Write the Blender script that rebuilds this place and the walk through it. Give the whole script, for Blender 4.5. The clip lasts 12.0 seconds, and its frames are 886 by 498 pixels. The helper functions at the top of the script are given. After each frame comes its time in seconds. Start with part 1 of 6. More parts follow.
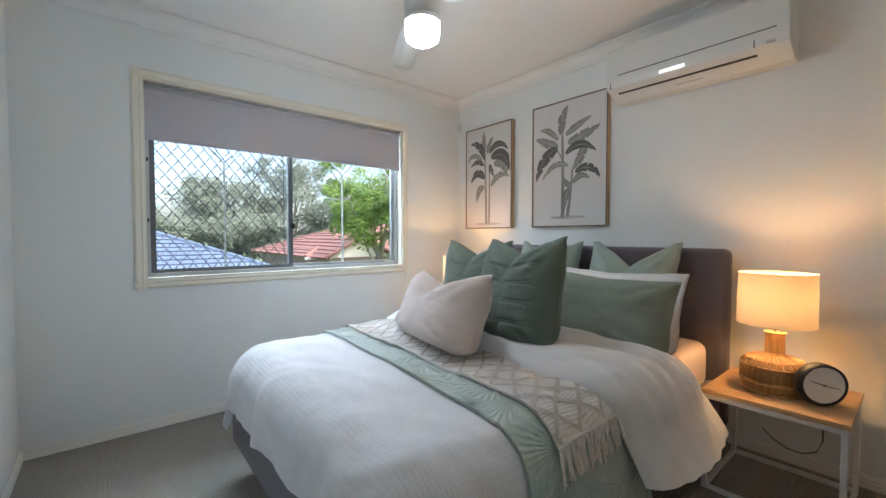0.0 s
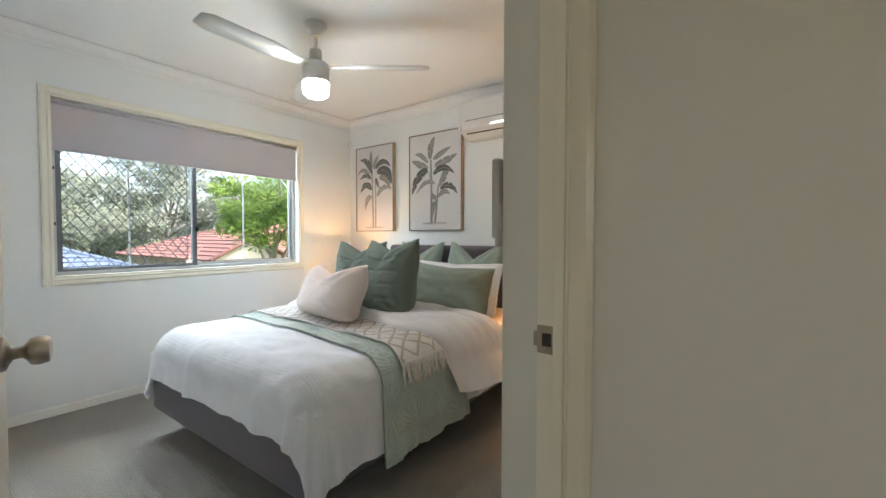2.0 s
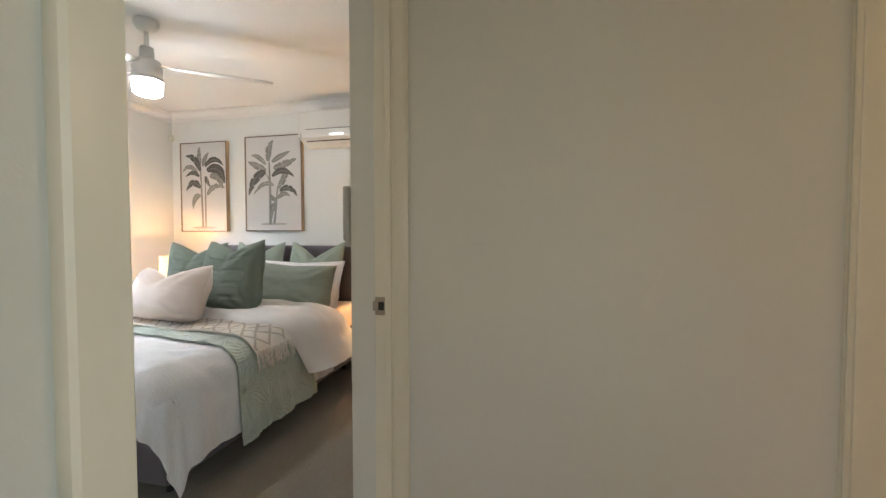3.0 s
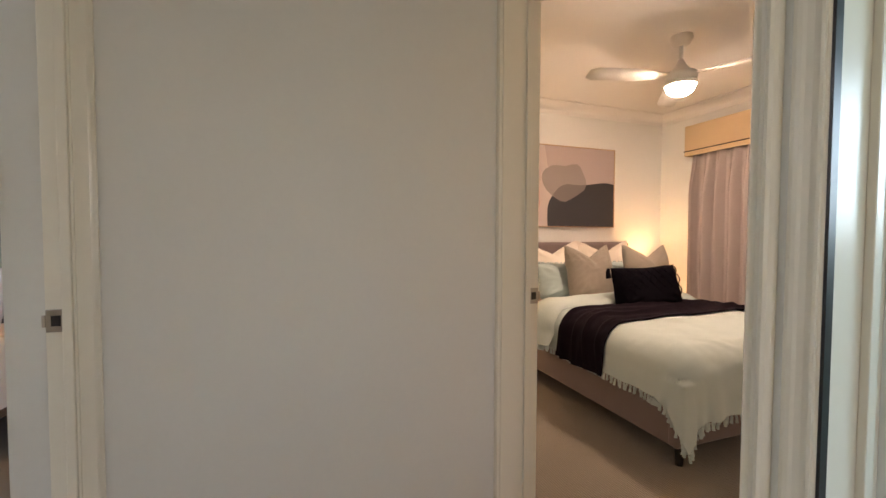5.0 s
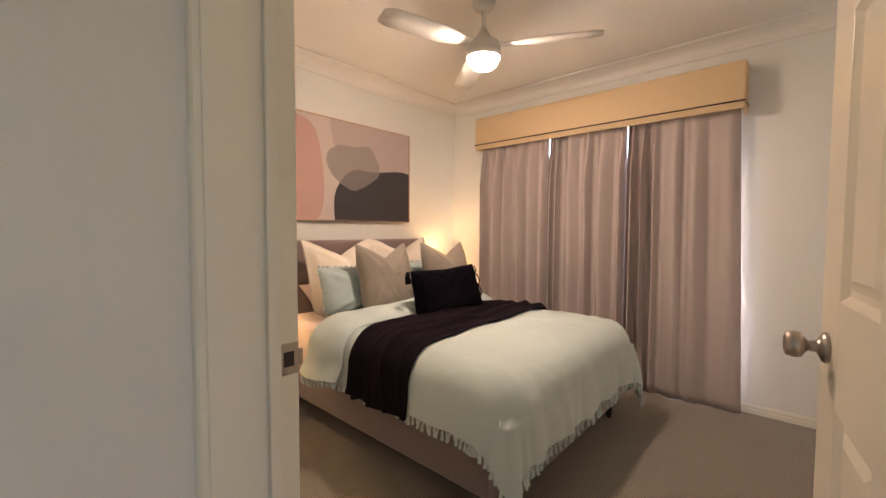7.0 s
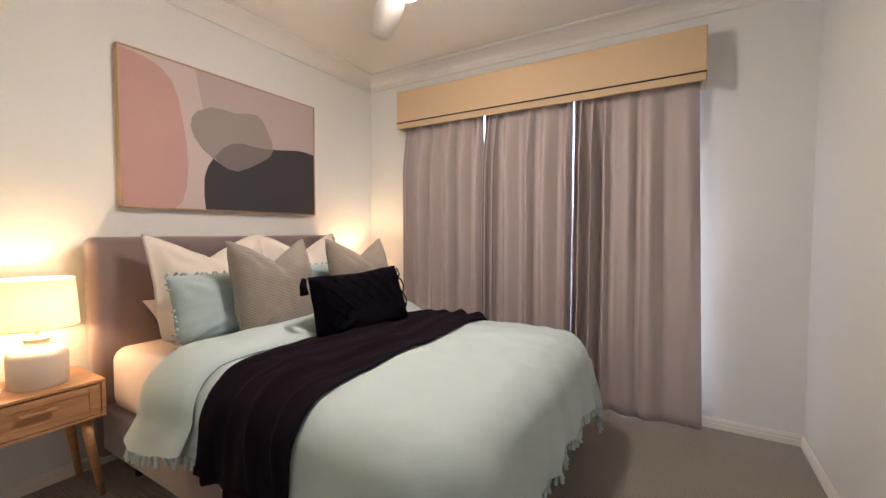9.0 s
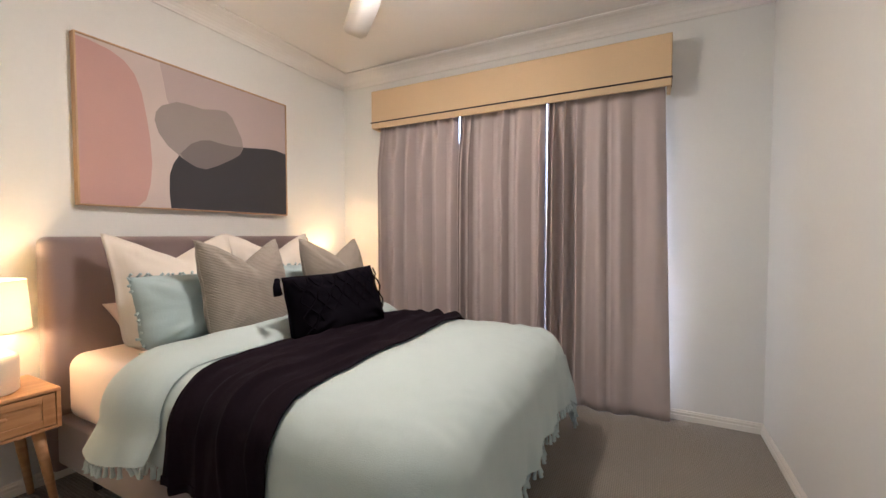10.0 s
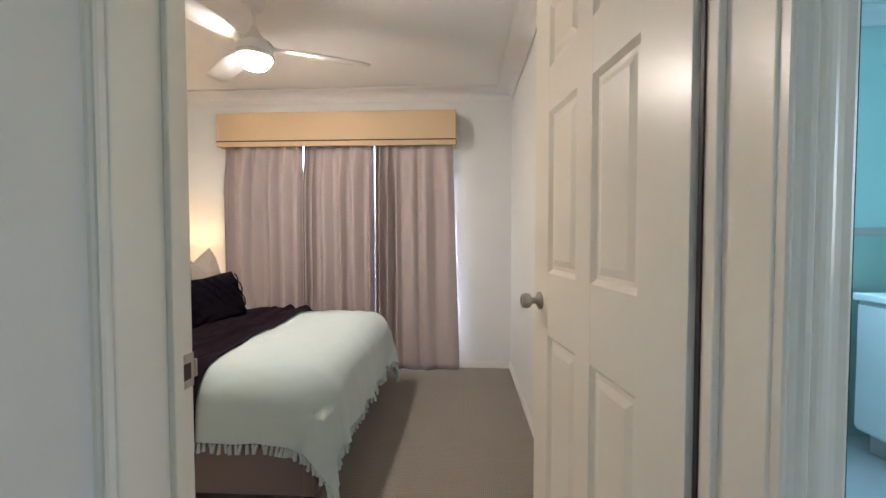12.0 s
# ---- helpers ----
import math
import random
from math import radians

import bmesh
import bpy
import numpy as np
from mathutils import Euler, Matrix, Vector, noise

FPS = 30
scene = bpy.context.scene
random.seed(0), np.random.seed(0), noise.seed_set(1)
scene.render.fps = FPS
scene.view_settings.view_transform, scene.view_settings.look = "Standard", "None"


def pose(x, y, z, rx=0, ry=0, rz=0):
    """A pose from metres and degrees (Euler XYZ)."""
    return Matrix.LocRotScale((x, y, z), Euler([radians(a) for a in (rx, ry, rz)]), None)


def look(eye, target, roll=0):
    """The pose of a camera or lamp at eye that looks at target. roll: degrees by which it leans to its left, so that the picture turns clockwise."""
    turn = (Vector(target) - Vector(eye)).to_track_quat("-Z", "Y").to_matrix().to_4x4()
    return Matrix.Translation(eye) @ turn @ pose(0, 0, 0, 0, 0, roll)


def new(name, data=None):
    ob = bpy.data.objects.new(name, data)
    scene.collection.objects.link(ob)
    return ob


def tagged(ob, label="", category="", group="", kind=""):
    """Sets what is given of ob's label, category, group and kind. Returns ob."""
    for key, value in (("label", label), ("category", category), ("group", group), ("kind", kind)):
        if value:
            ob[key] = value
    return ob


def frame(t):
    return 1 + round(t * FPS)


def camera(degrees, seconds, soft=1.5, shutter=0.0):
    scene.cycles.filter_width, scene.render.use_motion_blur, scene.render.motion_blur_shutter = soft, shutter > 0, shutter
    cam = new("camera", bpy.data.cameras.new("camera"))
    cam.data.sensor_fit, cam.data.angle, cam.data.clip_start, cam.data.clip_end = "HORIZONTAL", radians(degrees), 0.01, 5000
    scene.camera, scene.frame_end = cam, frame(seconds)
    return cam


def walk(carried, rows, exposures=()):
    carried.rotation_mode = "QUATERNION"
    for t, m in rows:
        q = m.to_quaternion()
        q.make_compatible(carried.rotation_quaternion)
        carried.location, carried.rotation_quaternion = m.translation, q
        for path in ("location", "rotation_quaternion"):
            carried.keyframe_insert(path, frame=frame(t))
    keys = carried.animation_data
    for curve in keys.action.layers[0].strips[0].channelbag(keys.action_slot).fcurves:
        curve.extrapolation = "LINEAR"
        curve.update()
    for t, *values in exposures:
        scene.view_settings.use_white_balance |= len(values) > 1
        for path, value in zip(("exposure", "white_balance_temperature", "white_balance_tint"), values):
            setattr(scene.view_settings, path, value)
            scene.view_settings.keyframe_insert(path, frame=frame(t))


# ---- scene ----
cam = camera(95.7, 12.0)
# seconds, eye, then yaw, pitch and roll in degrees
ROWS = [
    (0, 0.027, 0.034, 1.153, -39.82, -1.85, -0.05),
    (0.5, -0.034, -0.044, 1.150, -39.93, -1.73, 0.03),
    (1, -0.144, -0.199, 1.154, -40.95, -1.69, 0.11),
    (1.5, -0.265, -0.389, 1.152, -45.26, -1.59, 0.07),
    (2, -0.427, -0.585, 1.163, -54.11, -1.73, -0.08),
    (2.5, -0.638, -0.708, 1.175, -65.54, -1.79, -0.18),
    (3, -0.855, -0.757, 1.177, -77.33, -1.90, 0.06),
    (3.5, -1.024, -0.825, 1.174, -87.27, -1.82, -0.14),
    (5.5, -0.816, -0.929, 1.175, -116.20, -2.39, -0.08),
    (6, -0.623, -1.072, 1.190, -123.65, -2.69, -0.08),
    (6.5, -0.454, -1.231, 1.194, -131.43, -2.69, -0.18),
    (7, -0.321, -1.352, 1.184, -138.17, -2.69, -0.30),
    (9, 0.051, -1.852, 1.132, -149.05, -2.45, -0.11),
    (9.5, 0.077, -1.853, 1.128, -151.04, -2.29, -0.05),
    (10, 0.070, -1.844, 1.113, -152.92, -2.05, 0.01),
    (10.5, 0.005, -1.740, 1.120, -156.94, -2.02, -0.04),
    (11, -0.074, -1.581, 1.115, -163.65, -1.80, -0.10),
    (11.5, -0.078, -1.364, 1.140, -171.08, -1.98, -0.02),
    (12, -0.092, -1.047, 1.177, -177.19, -1.86, 0.03),
]
# seconds, stops, kelvin, tint
EXPOSURES = [(0.0, 1.8, 6200, 13), (1.5, 2.05, 6500, 12), (2.5, 2.3, 6900, 14), (3.0, 2.4, 7000, 16), (3.5, 2.5, 6900, 18), (5.5, 2.65, 6500, 23), (6.5, 2.6, 6450, 23), (7.2, 2.55, 5900, 18), (9.0, 2.55, 5100, 13), (12.0, 2.75, 5000, 10)]
walk(cam, [(t, pose(x, y, z, 90 + pitch, roll, yaw)) for t, x, y, z, yaw, pitch, roll in ROWS],
     exposures=EXPOSURES)

# ---- light and sky ----
world = bpy.data.worlds.new("overcast_sky")
scene.world = world
world.use_nodes = True
wn = world.node_tree.nodes
sky = wn.new("ShaderNodeTexSky")
sky.sky_type = "NISHITA"
sky.sun_disc = False
sky.sun_elevation, sky.sun_rotation = radians(50), radians(140)
sky.air_density, sky.dust_density, sky.ozone_density = 1.0, 4.0, 1.0
world.node_tree.links.new(sky.outputs[0], wn["Background"].inputs[0])
wn["Background"].inputs[1].default_value = 0.15

sun = new("sun", bpy.data.lights.new("sun", "SUN"))
sun.data.energy, sun.data.angle, sun.data.color = 1.5, radians(20), (1.0, 0.96, 0.9)
sun.matrix_basis = look((0, 0, 0), (-0.42, 0.5, -0.77))

FAN1_GLOW, FAN2_GLOW = 20.0, 52.0
LAMP1_WATTS, LAMP2_WATTS = 2.5, 1.65
scene.view_settings.exposure = 0.0


def area(name, at, to, sx, sy, watts, colour):
    d = bpy.data.lights.new(name, "AREA")
    d.shape, d.size, d.size_y, d.energy, d.color = "RECTANGLE", sx, sy, watts, colour
    ob = new(name, d)
    ob.matrix_basis = look(at, to)
    return ob


def bulb(name, at, watts, colour, radius=0.03):
    d = bpy.data.lights.new(name, "POINT")
    d.energy, d.color, d.shadow_soft_size = watts, colour, radius
    ob = new(name, d)
    ob.matrix_basis = pose(*at)
    return ob


# added area lamps; the first stands in for daylight in the bathroom
area("bathroom_window_daylight", (-1.7, -3.54, 1.55), (-1.2, -1.6, 1.0), 0.9, 0.7, 3.8, (0.64, 0.92, 1.0))
# warm fill lamp added to brighten the hall, no source known there
area("hall_window_daylight", (-3.30, -0.98, 1.5), (0.0, -0.98, 0.3), 0.8, 1.0, 2.05, (1.0, 0.90, 0.72))
# added fill above the window outside, out of view, boosting the sky's light
area("bedroom_window_daylight", (1.1, 4.0, 2.36), (1.0, 1.3, 0.7), 1.9, 0.55, 26.0, (0.70, 0.86, 1.0))


# ---- materials ----
def material(name, colour, rough=0.6, metal=0.0, grain=0.06, scale=30.0, bump=0.0, bump_scale=200.0, big=0.05, big_scale=2.0, sheen=0.0, spec=0.5, trans=0.0):
    m = bpy.data.materials.new(name)
    m.use_nodes = True
    nt = m.node_tree
    b = nt.nodes["Principled BSDF"]
    tc = nt.nodes.new("ShaderNodeTexCoord")
    n1 = nt.nodes.new("ShaderNodeTexNoise")
    n1.inputs["Scale"].default_value, n1.inputs["Detail"].default_value = scale, 4.0
    n2 = nt.nodes.new("ShaderNodeTexNoise")
    n2.inputs["Scale"].default_value, n2.inputs["Detail"].default_value = big_scale, 3.0
    nt.links.new(tc.outputs["Object"], n1.inputs["Vector"])
    nt.links.new(tc.outputs["Object"], n2.inputs["Vector"])
    add = nt.nodes.new("ShaderNodeMath")
    add.operation = "MULTIPLY_ADD"
    add.inputs[1].default_value, add.inputs[2].default_value = grain * 2, 1 - grain
    nt.links.new(n1.outputs["Fac"], add.inputs[0])
    add2 = nt.nodes.new("ShaderNodeMath")
    add2.operation = "MULTIPLY_ADD"
    add2.inputs[1].default_value, add2.inputs[2].default_value = big * 2, 1 - big
    nt.links.new(n2.outputs["Fac"], add2.inputs[0])
    mul = nt.nodes.new("ShaderNodeMath")
    mul.operation = "MULTIPLY"
    nt.links.new(add.outputs[0], mul.inputs[0])
    nt.links.new(add2.outputs[0], mul.inputs[1])
    mix = nt.nodes.new("ShaderNodeVectorMath")
    mix.operation = "SCALE"
    mix.inputs[0].default_value = colour
    nt.links.new(mul.outputs[0], mix.inputs["Scale"])
    nt.links.new(mix.outputs[0], b.inputs["Base Color"])
    b.inputs["Roughness"].default_value, b.inputs["Metallic"].default_value = rough, metal
    b.inputs["Specular IOR Level"].default_value = spec
    if sheen:
        b.inputs["Sheen Weight"].default_value, b.inputs["Sheen Roughness"].default_value = sheen, 0.5
    if bump:
        n3 = nt.nodes.new("ShaderNodeTexNoise")
        n3.inputs["Scale"].default_value, n3.inputs["Detail"].default_value = bump_scale, 3.0
        nt.links.new(tc.outputs["Object"], n3.inputs["Vector"])
        bp = nt.nodes.new("ShaderNodeBump")
        bp.inputs["Strength"].default_value, bp.inputs["Distance"].default_value = bump, 0.002
        nt.links.new(n3.outputs["Fac"], bp.inputs["Height"])
        nt.links.new(bp.outputs[0], b.inputs["Normal"])
    if trans:
        t = nt.nodes.new("ShaderNodeBsdfTranslucent")
        t.inputs["Color"].default_value = (*colour, 1)
        s = nt.nodes.new("ShaderNodeMixShader")
        s.inputs[0].default_value = trans
        nt.links.new(b.outputs[0], s.inputs[1])
        nt.links.new(t.outputs[0], s.inputs[2])
        nt.links.new(s.outputs[0], nt.nodes["Material Output"].inputs[0])
    return m


def ribbed(name, colour, axis, pitch, strength=0.6, rough=0.95, contrast=0.25, cross=0.0, sheen=0.2):
    """Fabric or carpet with fine ribs across an axis, pitch metres apart."""
    m = material(name, colour, rough, grain=0.14, scale=160.0, big=0.08, big_scale=3.0, sheen=sheen, spec=0.2)
    nt = m.node_tree
    b = nt.nodes["Principled BSDF"]
    tc = nt.nodes.new("ShaderNodeTexCoord")
    sep = nt.nodes.new("ShaderNodeSeparateXYZ")
    nt.links.new(tc.outputs["Object"], sep.inputs[0])

    def wave(ax, step):
        k = nt.nodes.new("ShaderNodeMath")
        k.operation = "MULTIPLY"
        k.inputs[1].default_value = 2 * math.pi / step
        nt.links.new(sep.outputs[ax], k.inputs[0])
        w = nt.nodes.new("ShaderNodeMath")
        w.operation = "SINE"
        nt.links.new(k.outputs[0], w.inputs[0])
        return w

    w = wave(axis, pitch)
    if cross:
        w2 = wave({"X": "Y", "Y": "X", "Z": "Y"}[axis], cross)
        a = nt.nodes.new("ShaderNodeMath")
        a.operation = "ADD"
        nt.links.new(w.outputs[0], a.inputs[0])
        nt.links.new(w2.outputs[0], a.inputs[1])
        w = a
    bp = nt.nodes.new("ShaderNodeBump")
    bp.inputs["Strength"].default_value, bp.inputs["Distance"].default_value = strength, 0.003
    nt.links.new(w.outputs[0], bp.inputs["Height"])
    nt.links.new(bp.outputs[0], b.inputs["Normal"])
    old = b.inputs["Base Color"].links[0].from_socket
    f = nt.nodes.new("ShaderNodeMath")
    f.operation = "MULTIPLY_ADD"
    f.inputs[1].default_value, f.inputs[2].default_value = contrast / 2, 1 - contrast / 2
    nt.links.new(w.outputs[0], f.inputs[0])
    sc = nt.nodes.new("ShaderNodeVectorMath")
    sc.operation = "SCALE"
    nt.links.new(old, sc.inputs[0])
    nt.links.new(f.outputs[0], sc.inputs["Scale"])
    nt.links.new(sc.outputs[0], b.inputs["Base Color"])
    return m


def wood(name, dark, light, axis="Y", rough=0.45, stretch=14.0):
    m = material(name, light, rough)
    nt = m.node_tree
    b = nt.nodes["Principled BSDF"]
    tc = nt.nodes.new("ShaderNodeTexCoord")
    mp = nt.nodes.new("ShaderNodeMapping")
    mp.inputs["Scale"].default_value = tuple(1.5 if a == axis else stretch for a in "XYZ")
    n = nt.nodes.new("ShaderNodeTexNoise")
    n.inputs["Scale"].default_value, n.inputs["Detail"].default_value, n.inputs["Distortion"].default_value = 3.0, 6.0, 0.6
    r = nt.nodes.new("ShaderNodeValToRGB")
    r.color_ramp.elements[0].position, r.color_ramp.elements[1].position = 0.3, 0.7
    r.color_ramp.elements[0].color, r.color_ramp.elements[1].color = (*dark, 1), (*light, 1)
    nt.links.new(tc.outputs["Object"], mp.inputs["Vector"])
    nt.links.new(mp.outputs[0], n.inputs["Vector"])
    nt.links.new(n.outputs["Fac"], r.inputs["Fac"])
    nt.links.new(r.outputs[0], b.inputs["Base Color"])
    return m


def glowing(name, colour, strength):
    m = bpy.data.materials.new(name)
    m.use_nodes = True
    b = m.node_tree.nodes["Principled BSDF"]
    b.inputs["Base Color"].default_value = (0.9, 0.9, 0.88, 1)
    b.inputs["Emission Color"].default_value = (*colour, 1)
    b.inputs["Emission Strength"].default_value = strength
    return m


def clear_glass():
    m = bpy.data.materials.new("window_glass")
    m.use_nodes = True
    b = m.node_tree.nodes["Principled BSDF"]
    b.inputs["Base Color"].default_value = (0.97, 1, 0.99, 1)
    b.inputs["Transmission Weight"].default_value, b.inputs["Roughness"].default_value, b.inputs["IOR"].default_value = 1.0, 0.0, 1.1
    return m


WALL = material("wall_paint", (0.78, 0.79, 0.77), 0.55, grain=0.02, scale=60, bump=0.12, bump_scale=260, big=0.03, big_scale=1.2)
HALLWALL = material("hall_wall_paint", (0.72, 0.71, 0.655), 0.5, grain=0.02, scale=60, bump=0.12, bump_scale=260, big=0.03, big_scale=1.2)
CEIL = material("ceiling_paint", (0.80, 0.79, 0.77), 0.8, grain=0.02, scale=40, bump=0.1, bump_scale=180, big=0.02)
CREAM = material("cream_gloss_enamel", (0.80, 0.755, 0.635), 0.30, grain=0.02, scale=50, big=0.03, bump=0.05, bump_scale=90)
TRIM = material("white_gloss_enamel", (0.80, 0.78, 0.72), 0.3, grain=0.02, scale=50, big=0.03, bump=0.05, bump_scale=90)
CARPET = ribbed("grey_brown_loop_carpet", (0.300, 0.268, 0.224), "X", 0.009, 0.5, 0.97, 0.20, cross=0.012)
UPHOL = material("charcoal_linen_upholstery", (0.135, 0.115, 0.128), 0.85, grain=0.18, scale=350, bump=0.4, bump_scale=700, big=0.06, sheen=0.25, spec=0.2)
UPHOL2 = material("mauve_grey_velvet_upholstery", (0.215, 0.165, 0.160), 0.75, grain=0.08, scale=250, bump=0.2, bump_scale=600, big=0.08, sheen=0.5, spec=0.2)
SHEET = material("ivory_cotton_sheet", (0.72, 0.61, 0.55), 0.85, grain=0.03, scale=300, bump=0.15, bump_scale=80, big=0.03, sheen=0.2, spec=0.2)
DUVET = ribbed("white_waffle_cotton", (0.76, 0.74, 0.75), "Y", 0.010, 0.07, 0.9, 0.015, cross=0.013, sheen=0.2)
DUVETPLAIN = material("white_cotton", (0.77, 0.745, 0.74), 0.88, grain=0.03, scale=260, bump=0.25, bump_scale=60, big=0.03, sheen=0.2, spec=0.2)
SAGE = material("sage_quilted_cotton", (0.500, 0.555, 0.490), 0.85, grain=0.07, scale=240, bump=0.3, bump_scale=120, big=0.05, sheen=0.25, spec=0.2)
def fan_quilting(m, cells=4.2, rays=30.0, deep=0.0020):
    """Stitched fans: raised rays that spread from the middle of each cell."""
    nt = m.node_tree
    b = nt.nodes["Principled BSDF"]
    tc = nt.nodes.new("ShaderNodeTexCoord")
    v = nt.nodes.new("ShaderNodeTexVoronoi")
    v.inputs["Scale"].default_value, v.inputs["Randomness"].default_value = cells, 0.75
    xyz = nt.nodes.new("ShaderNodeSeparateXYZ")
    nt.links.new(tc.outputs["Object"], xyz.inputs[0])
    down = nt.nodes.new("ShaderNodeMath")
    nt.links.new(xyz.outputs["Y"], down.inputs[0])
    nt.links.new(xyz.outputs["Z"], down.inputs[1])
    at = nt.nodes.new("ShaderNodeCombineXYZ")
    nt.links.new(xyz.outputs["X"], at.inputs["X"])
    nt.links.new(down.outputs[0], at.inputs["Y"])
    nt.links.new(at.outputs[0], v.inputs["Vector"])
    off = nt.nodes.new("ShaderNodeVectorMath")
    off.operation = "SUBTRACT"
    nt.links.new(at.outputs[0], off.inputs[0])
    nt.links.new(v.outputs["Position"], off.inputs[1])
    sep = nt.nodes.new("ShaderNodeSeparateXYZ")
    nt.links.new(off.outputs[0], sep.inputs[0])
    ang = nt.nodes.new("ShaderNodeMath")
    ang.operation = "ARCTAN2"
    nt.links.new(sep.outputs["Y"], ang.inputs[0])
    nt.links.new(sep.outputs["X"], ang.inputs[1])
    k = nt.nodes.new("ShaderNodeMath")
    k.operation = "MULTIPLY"
    k.inputs[1].default_value = rays
    nt.links.new(ang.outputs[0], k.inputs[0])
    w = nt.nodes.new("ShaderNodeMath")
    w.operation = "SINE"
    nt.links.new(k.outputs[0], w.inputs[0])
    bp = nt.nodes.new("ShaderNodeBump")
    bp.inputs["Strength"].default_value, bp.inputs["Distance"].default_value = 0.8, deep
    nt.links.new(w.outputs[0], bp.inputs["Height"])
    nt.links.new(b.inputs["Normal"].links[0].from_socket, bp.inputs["Normal"])
    nt.links.new(bp.outputs[0], b.inputs["Normal"])


fan_quilting(SAGE)
SAGELIGHT = material("light_sage_velvet", (0.34, 0.40, 0.335), 0.8, grain=0.06, scale=220, bump=0.2, bump_scale=160, big=0.06, sheen=0.15, spec=0.2)
SAGEDARK = material("deep_green_chenille", (0.170, 0.205, 0.168), 0.9, grain=0.14, scale=260, bump=0.4, bump_scale=400, big=0.10, sheen=0.10, spec=0.2)
SAGEMID = material("sage_linen", (0.245, 0.275, 0.225), 0.9, grain=0.1, scale=320, bump=0.35, bump_scale=500, big=0.06, sheen=0.10, spec=0.2)
BLUSH = material("pale_blush_linen", (0.74, 0.61, 0.55), 0.9, grain=0.07, scale=320, bump=0.3, bump_scale=500, big=0.04, sheen=0.2, spec=0.2)
KNIT = ribbed("cream_knit", (0.86, 0.80, 0.74), "Y", 0.010, 0.4, 0.95, 0.06, cross=0.010)
KNITLINE = material("taupe_knit_pattern", (0.56, 0.49, 0.435), 0.95, grain=0.15, scale=300, bump=0.4, bump_scale=300)
AQUA = material("pale_aqua_crinkle_cotton", (0.545, 0.640, 0.640), 0.88, grain=0.05, scale=220, bump=0.7, bump_scale=380, big=0.03, sheen=0.2, spec=0.2)
AQUADEEP = material("duck_egg_cotton", (0.41, 0.51, 0.525), 0.88, grain=0.06, scale=220, bump=0.4, bump_scale=140, big=0.05, sheen=0.2, spec=0.2)
IVORY = material("ivory_cotton", (0.78, 0.72, 0.64), 0.88, grain=0.03, scale=260, bump=0.2, bump_scale=90, big=0.03, sheen=0.2, spec=0.2)
STONE = ribbed("stone_ribbed_linen", (0.40, 0.355, 0.30), "Y", 0.007, 0.6, 0.95, 0.3)
BLACKKNIT = material("black_cotton_knit", (0.006, 0.005, 0.008), 0.95, grain=0.25, scale=240, bump=0.6, bump_scale=320, sheen=0.0, spec=0.04)
PLUM = material("dark_plum_knit_throw", (0.0120, 0.0080, 0.0122), 0.95, grain=0.25, scale=240, bump=0.6, bump_scale=420, sheen=0.01, spec=0.05)
OAK = wood("light_oak", (0.40, 0.24, 0.11), (0.56, 0.36, 0.18), "Y")
OAKX = wood("pale_oak_frame", (0.42, 0.27, 0.14), (0.58, 0.40, 0.23), "Z")
NSWOOD = wood("honey_oak", (0.40, 0.21, 0.09), (0.55, 0.32, 0.15), "Y")
WHITEMETAL = material("white_powder_coat", (0.72, 0.72, 0.72), 0.35, grain=0.02, scale=80, big=0.02)
RATTAN = wood("natural_rattan", (0.36, 0.19, 0.07), (0.58, 0.36, 0.15), "Z", 0.55)
SHADE1 = material("cream_linen_shade", (0.83, 0.68, 0.44), 0.9, grain=0.06, scale=300, trans=0.10)
SHADE2 = material("ivory_linen_shade", (0.86, 0.76, 0.58), 0.9, grain=0.06, scale=300, trans=0.14)
CERAMIC = material("matt_white_ceramic", (0.76, 0.70, 0.62), 0.5, grain=0.05, scale=90, bump=0.2, bump_scale=120)
BLACKPLASTIC = material("black_plastic", (0.02, 0.018, 0.018), 0.35, grain=0.05)
DIAL = material("clock_dial_white", (0.72, 0.70, 0.68), 0.6, grain=0.02)
STEEL = material("brushed_nickel", (0.46, 0.42, 0.37), 0.28, 1.0, grain=0.08, scale=60)
SILVER = material("silver_fan_housing", (0.66, 0.66, 0.65), 0.35, 0.35, grain=0.04)
FANWHITE = material("fan_white", (0.70, 0.70, 0.68), 0.4, grain=0.02)
ACWHITE = material("white_abs_plastic", (0.74, 0.73, 0.70), 0.35, grain=0.01, big=0.02)
ACLINE = material("dark_line_plastic", (0.05, 0.045, 0.04), 0.6)
ACGREY = material("grey_print", (0.45, 0.44, 0.42), 0.5)
ALU = material("silver_aluminium", (0.55, 0.56, 0.56), 0.35, 0.7, grain=0.04)
ALUDARK = material("weathered_dark_aluminium", (0.16, 0.17, 0.18), 0.5, 0.4, grain=0.1)
GRILLE = material("white_steel_bar", (0.70, 0.72, 0.72), 0.4, grain=0.05)
BLIND = material("lilac_grey_blockout_blind", (0.52, 0.49, 0.51), 0.8, grain=0.02, scale=300, bump=0.1, bump_scale=500, trans=0.06)
CURTAIN = material("taupe_blockout_curtain", (0.50, 0.435, 0.418), 0.75, grain=0.06, scale=320, bump=0.2, bump_scale=500, big=0.04, sheen=0.06, spec=0.25)
PELMET = material("straw_textured_pelmet_fabric", (0.68, 0.515, 0.31), 0.85, grain=0.05, scale=240, bump=0.2, bump_scale=300, big=0.03)
PIPING = material("black_piping", (0.02, 0.015, 0.02), 0.7)
GLASS = clear_glass()
